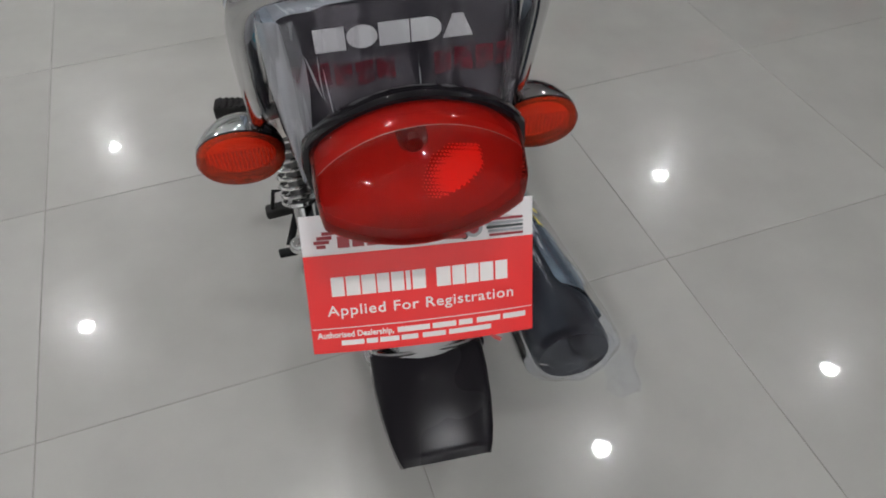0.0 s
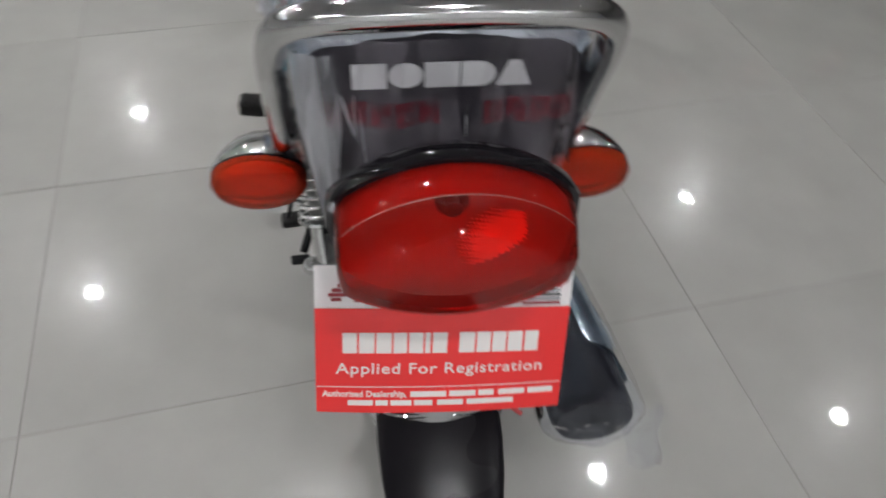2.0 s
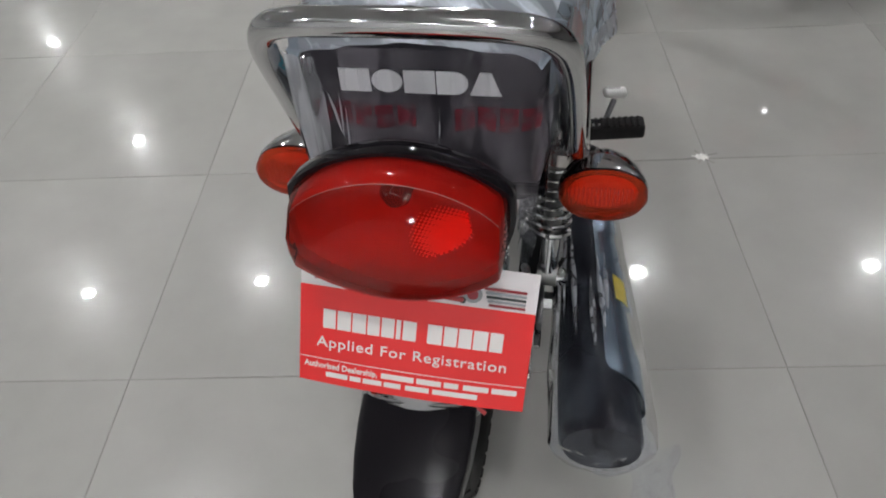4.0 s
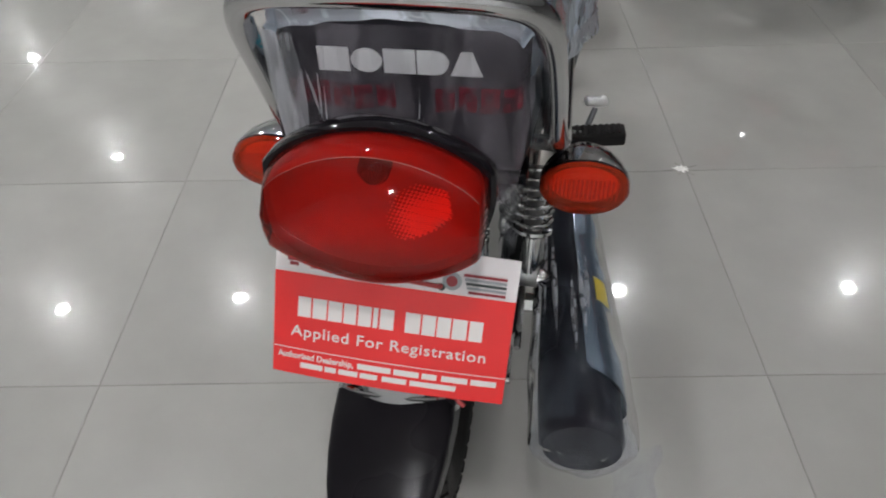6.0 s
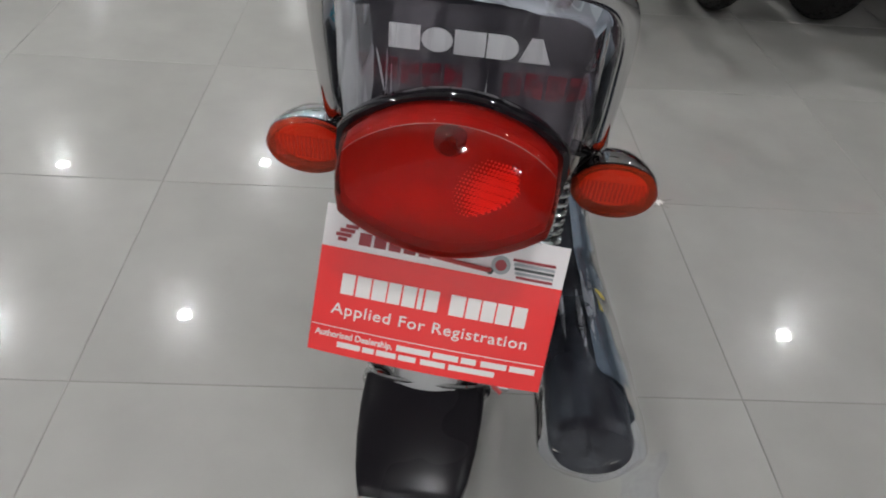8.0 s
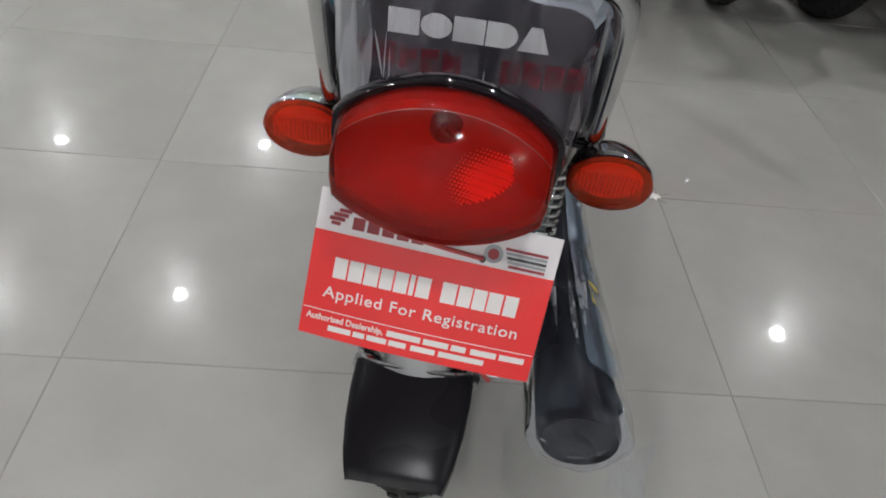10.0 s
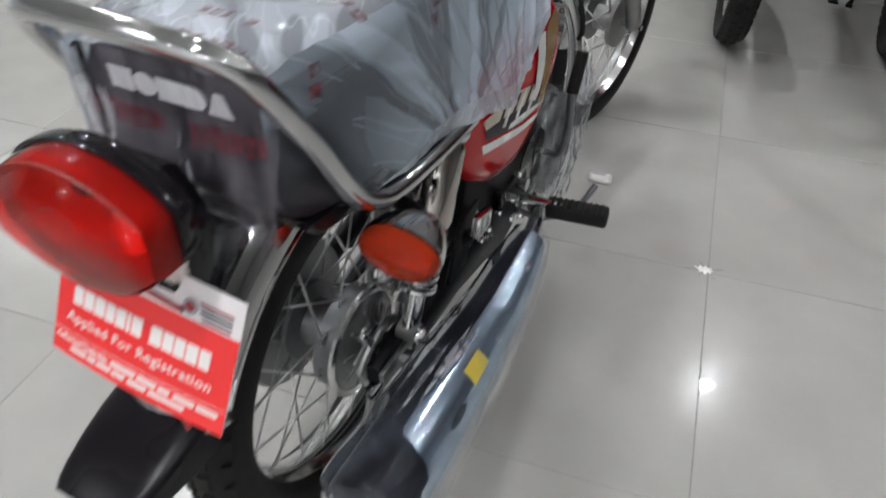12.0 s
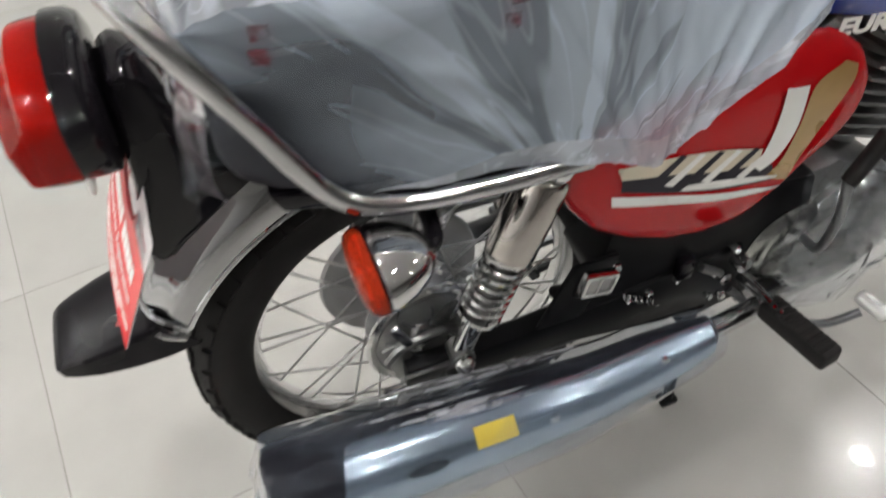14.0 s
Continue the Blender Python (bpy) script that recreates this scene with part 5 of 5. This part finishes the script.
part("film", sheet(lambda i, j: bag_fn(lerp(0.235, 0.86, i), j), 60, 170), BAG_FILM, bag, "creased clear plastic film", sharp=180)
part("doubled_film", sheet(lambda i, j: bag_fn(lerp(-0.14, 0.235, i), lerp(0.118, 1.0, j)), 36, 150), BAG_DOUBLE, bag, "doubled bluish film over the shield", sharp=180)
part("film", sheet(lambda i, j: bag_fn(lerp(-0.14, 0.235, i), lerp(0.0, 0.118, j)), 36, 22), BAG_FILM, bag, "creased clear plastic film", sharp=180)


def bag_end(i, j):
    """The sleeve drawn together over the end of the silencer."""
    a, k = 2 * math.pi * i, 1 - j
    rim = bag_fn(i, 0.0)
    c = muf_centre(-0.052)
    gather = 0.0015 * math.sin(5 * a + 4 * k) * math.sin(math.pi * min(1.0, k)) + 0.004 * noise.noise(Vector((3 * math.cos(a), 3 * math.sin(a), 4 * k)))
    p = rim.lerp(Vector((c.x + 0.012, -0.066, c.z - 0.010)), k * 0.97)
    p.y = lerp(rim.y, -0.064, min(1.0, k * 2.2)) - gather
    return p


part("end_film", sheet(bag_end, 72, 24, 0, loop=True), END_FILM, bag, "film gathered over the end", sharp=180)
part("loose_end", sheet(lambda i, j: Vector((0.232 + 0.056 * i + 0.004 * math.sin(9 * j), -0.034 - 0.050 * j - 0.008 * math.sin(4 * i), 0.340 - 0.034 * i - 0.062 * j + 0.005 * math.sin(7 * i + 3 * j))), 18, 16), END_FILM, bag, "loose corner of the film", sharp=180)
# long standing folds pressed into the sleeve above the shield
random.seed(34)
for k in range(6):
    v0, a0 = random.uniform(0.0, 0.16), radians(random.uniform(72, 150))
    v1, a1 = v0 + random.uniform(0.14, 0.28), a0 + random.uniform(-0.15, 0.15)
    wide = random.uniform(0.002, 0.0045)

    def fold(i, j, v0=v0, a0=a0, v1=v1, a1=a1, wide=wide):
        v, a = lerp(v0, v1, i) + 0.004 * math.sin(6 * i), lerp(a0, a1, i ** 1.3)
        taper = math.sin(math.pi * i)
        return muf_point(v, a + (j - 0.5) * 2 * wide * taper / 0.055, 0.0150 + 0.0030 * taper * (1 - abs(2 * j - 1)))
    part("fold", sheet(fold, 24, 4), MILK_FILM, bag, sharp=180)
st = sheet(lambda i, j: muf_point(lerp(0.177, 0.230, i), radians(lerp(31, 59, j)), 0.0075), 10, 8, 0.0004)
part("sticker", st, STICKER, bag, "plain yellow sticker")

# film round the engine side cover
ewrap = new("engine_wrap")
ewrap.matrix_basis = BIKE
tagged(ewrap, "crumpled clear plastic over the engine side", "plastic wrap")


def ewrap_fn(i, j):
    v, w = lerp(0.665, 0.925, i), lerp(0.185, 0.470, j)
    d = math.hypot(v - 0.79, (w - 0.315))
    u = 0.150 - 0.5 * max(0.0, d - 0.09) ** 1.0 * 0.5
    return Vector((u + 0.010 * noise.noise(Vector((v * 22, w * 22, 1))) + 0.006 * noise.noise(Vector((v * 50, w * 40, 5))), v, w))


part("film", sheet(ewrap_fn, 50, 50), CRUMPLE_FILM, ewrap, "crumpled clear film", sharp=180)
part("loose_fold", sheet(lambda i, j: ewrap_fn(lerp(0.30, 0.95, i), lerp(0.45, 0.98, j)) + Vector((0.010 + 0.008 * noise.noise(Vector((i * 6, j * 5, 9))), 0, 0.004 * math.sin(8 * i))), 30, 26), CRUMPLE_FILM, ewrap, "second layer of the film", sharp=180)
part("lower_fold", sheet(lambda i, j: ewrap_fn(lerp(0.05, 0.70, i), lerp(0.02, 0.40, j)) + Vector((0.008 + 0.008 * noise.noise(Vector((i * 7, j * 4, 3))), 0, 0)), 30, 20), CRUMPLE_FILM, ewrap, "lower fold of the film", sharp=180)

part("hanging_film", sheet(lambda i, j: Vector((0.085 + 0.012 * math.sin(7 * i + 3 * j) + 0.010 * noise.noise(Vector((i * 5, j * 5, 2))), lerp(0.155, 0.262, i) - 0.02 * j * (1 - i), lerp(0.612, 0.395 + 0.04 * math.sin(6 * i), j))), 24, 24), CRUMPLE_FILM, wrap, "loose film hanging below the seat", sharp=180)

# ---- dealer's card hung under the tail lamp ----
card = new("dealer_card")
tagged(card, "red and white printed dealer card tied under the tail lamp", "card")
c_tl, c_tr, c_bl, c_br = Vector((-0.101, -0.069, 0.646)), Vector((0.115, -0.073, 0.634)), Vector((-0.110, -0.129, 0.520)), Vector((0.104, -0.134, 0.506))
cx = ((c_tr - c_tl) + (c_br - c_bl)).normalized()
cy = ((c_tl - c_bl) + (c_tr - c_br)).normalized()
cz = cx.cross(cy).normalized()
cy = cz.cross(cx)
mid = (c_tl + c_tr + c_bl + c_br) / 4
card.matrix_basis = BIKE @ Matrix(((cx.x, cy.x, cz.x, mid.x), (cx.y, cy.y, cz.y, mid.y), (cx.z, cy.z, cz.z, mid.z), (0, 0, 0, 1)))
CW, CH = 0.2165, 0.1385


def card_at(x, y, off=0.0):
    """x, y as fractions of the card from its upper left corner; the card is gently curled."""
    X, Y = (x - 0.5) * CW, (0.5 - y) * CH
    return Vector((X, Y, 0.006 * (1 - (2 * x - 1) ** 2) * y - 0.003 + off))


def card_piece(name, x0, x1, y0, y1, material, off, thick=0.0, label="", n=16):
    return part(name, sheet(lambda i, j: card_at(lerp(x0, x1, i), lerp(y1, y0, j), off), n, 6, thick), material, card, label)


card_piece("backing", 0, 1, 0, 1, CARD_WHITE, 0.0, 0.0006, "white card stock")
card_piece("red_field", 0, 1, 0.275, 1, CARD_RED, 0.0008, 0, "printed red field")
# title blocks
for k, (x0, wd) in enumerate(((0.095, 0.050), (0.152, 0.054), (0.212, 0.054), (0.272, 0.048), (0.327, 0.050), (0.384, 0.018), (0.410, 0.052), (0.505, 0.056), (0.568, 0.050), (0.624, 0.050), (0.680, 0.054), (0.742, 0.050))):
    k2 = 1.115
    card_piece("title_block", 0.095 + (x0 - 0.095) * k2 + 0.01, 0.095 + (x0 - 0.095 + wd) * k2 + 0.01, 0.435, 0.575, PRINT_WHITE, 0.0014, 0, "", 2)
lettering("lettering", "Applied For Registration", 0.0150, PRINT_WHITE, card, Matrix.Translation(card_at(0.495, 0.715, 0.0016)), 0.83 * CW, 0.0001, 1.08, "white line of lettering", bend=lambda x: -0.006 * 0.715 * (x / CW * 2) ** 2)
card_piece("rule", 0.005, 0.995, 0.808, 0.814, PRINT_WHITE, 0.0014)
lettering("lettering", "Authorised Dealership,", 0.0085, PRINT_WHITE, card, Matrix.Translation(card_at(0.192, 0.880, 0.0016)), 0.335 * CW, 0.0002, 1.0, bend=lambda x: 0.006 * 0.88 * ((2 * 0.192 - 1) ** 2 - (2 * (0.192 + x / CW) - 1) ** 2))
for x0, x1 in ((0.375, 0.520), (0.532, 0.640), (0.652, 0.715), (0.735, 0.845), (0.858, 0.965)):
    card_piece("line_bar", x0, x1, 0.843, 0.884, PRINT_WHITE, 0.0014, 0, "", 3)
for x0, x1 in ((0.125, 0.225), (0.235, 0.285), (0.295, 0.380), (0.390, 0.465), (0.485, 0.590), (0.605, 0.800)):
    card_piece("line_bar", x0, x1, 0.906, 0.944, PRINT_WHITE, 0.0014, 0, "", 3)
# head of the card: winged mark, word blocks, round badge and stripes
for k in range(4):
    card_piece("wing_bar", (0.088, 0.066, 0.052, 0.062)[k], (0.140, 0.128, 0.116, 0.100)[k], 0.112 + 0.030 * k, 0.136 + 0.030 * k, PRINT_DARK, 0.0014, 0, "", 4)
for k in range(5):
    card_piece("word_block", 0.150 + 0.062 * k, 0.150 + 0.062 * k + 0.050, 0.150, 0.232, PRINT_DARK, 0.0014, 0, "", 2)
badge = lathe([(0.0009, 0.0085), (0.0017, 0.0085), (0.0018, 0.002)], card_at(0.735, 0.185), axis="w", seg=28)
part("badge", badge, PRINT_GREY, card, "small round badge")
part("badge_face", lathe([(0.0018, 0.0050), (0.0023, 0.0050), (0.0024, 0.001)], card_at(0.735, 0.185), axis="w", seg=24), PRINT_DARK, card)
for k, mt in enumerate((PRINT_DARK, PRINT_GREY, PRINT_BLACK, PRINT_GREY, PRINT_DARK)):
    card_piece("stripe", 0.780 + 0.006 * k, 0.955, 0.125 + 0.028 * k, 0.143 + 0.028 * k, mt, 0.0014, 0, "", 4)
# strap that ties it on
tie = [card_at(0.30, 0.165, 0.001), card_at(0.31, 0.175, 0.004), card_at(0.50, 0.205, 0.005), card_at(0.675, 0.225, 0.004), card_at(0.690, 0.228, 0.0005)]
part("tie_strap", tube(smooth_path(tie, 6), 0.0022, 8), TIE_RED, card, "dark red plastic tie")
part("punched_hole", lathe([(0.0009, 0.0032), (0.0015, 0.0032)], card_at(0.695, 0.235), axis="w", seg=16), PRINT_BLACK, card)
part("tie_end", tube(smooth_path([card_at(0.80, 0.99, -0.001), card_at(0.815, 1.02, -0.002), card_at(0.845, 1.045, 0.001)], 4), 0.0022, 8), TIE_RED, card)

# ---- chipped tile corner ----
cb = bmesh.new()
random.seed(11)
ring = [cb.verts.new((0.023 * math.cos(a) * (1.0, 0.66)[k % 2] * random.uniform(0.7, 1.1), 0.016 * math.sin(a) * (1.0, 0.7)[k % 2] * random.uniform(0.7, 1.1), 0.0006)) for k, a in enumerate(np.linspace(0, 2 * math.pi, 19)[:-1])]
top = cb.verts.new((0, 0.003, 0.0022))
for a, b in zip(ring, ring[1:] + ring[:1]):
    cb.faces.new((a, b, top))
chip = part("tile_chip", cb, CHIP, None, m=pose(1.190, 0.606, 0))
crack = bmesh.new()
for a, ln in ((0.3, 0.040), (1.9, 0.026), (3.3, 0.042), (4.3, 0.024), (5.5, 0.034)):
    block((ln, 0.0028, 0.0006), bevel=0, m=Matrix.Rotation(a, 4, "Z") @ Matrix.Translation((ln * 0.55, 0, 0.0006)), bm=crack)
part("crack", crack, GROUT, chip, "dark crack")
tagged(chip, "pale chipped corner broken out of a floor tile", "tile damage", kind="structure")

# ---- floor tiles ----


def tile_bm(w, d):
    bm = bmesh.new()
    e, h = 0.0011, 0.0
    g = 0.0009
    lo = [bm.verts.new((x, y, -0.004)) for x, y in ((g, g), (w - g, g), (w - g, d - g), (g, d - g))]
    a = [bm.verts.new((x, y, h - 0.0006)) for x, y in ((g, g), (w - g, g), (w - g, d - g), (g, d - g))]
    b = [bm.verts.new((x, y, h)) for x, y in ((g + e, g + e), (w - g - e, g + e), (w - g - e, d - g - e), (g + e, d - g - e))]
    skin(bm, [lo, a, b], True)
    bm.faces.new(b)
    return bm


TILE_ME = bpy.data.meshes.new("tile")
tbm = tile_bm(T, T)
tbm.to_mesh(TILE_ME)
tbm.free()
TILE_ME.materials.append(TILE)
rest = bmesh.new()
nx, ny = round((X1 - X0) / T), round((Y1 - Y0) / T)
for a in range(nx):
    for b in range(ny):
        x, y = X0 + a * T, Y0 + b * T
        if -2.5 < x < 3.7 and -1.9 < y < 4.3:
            ob = new("tile", TILE_ME)
            ob.parent = floor
            ob.matrix_basis = pose(x, y, 0)
        else:
            t2 = tile_bm(T, T)
            bmesh.ops.translate(t2, vec=(x, y, 0), verts=t2.verts)
            merge(rest, t2)
far = part("far_tiles", rest, TILE, floor, sharp=1)
tagged(far, kind="stuff")
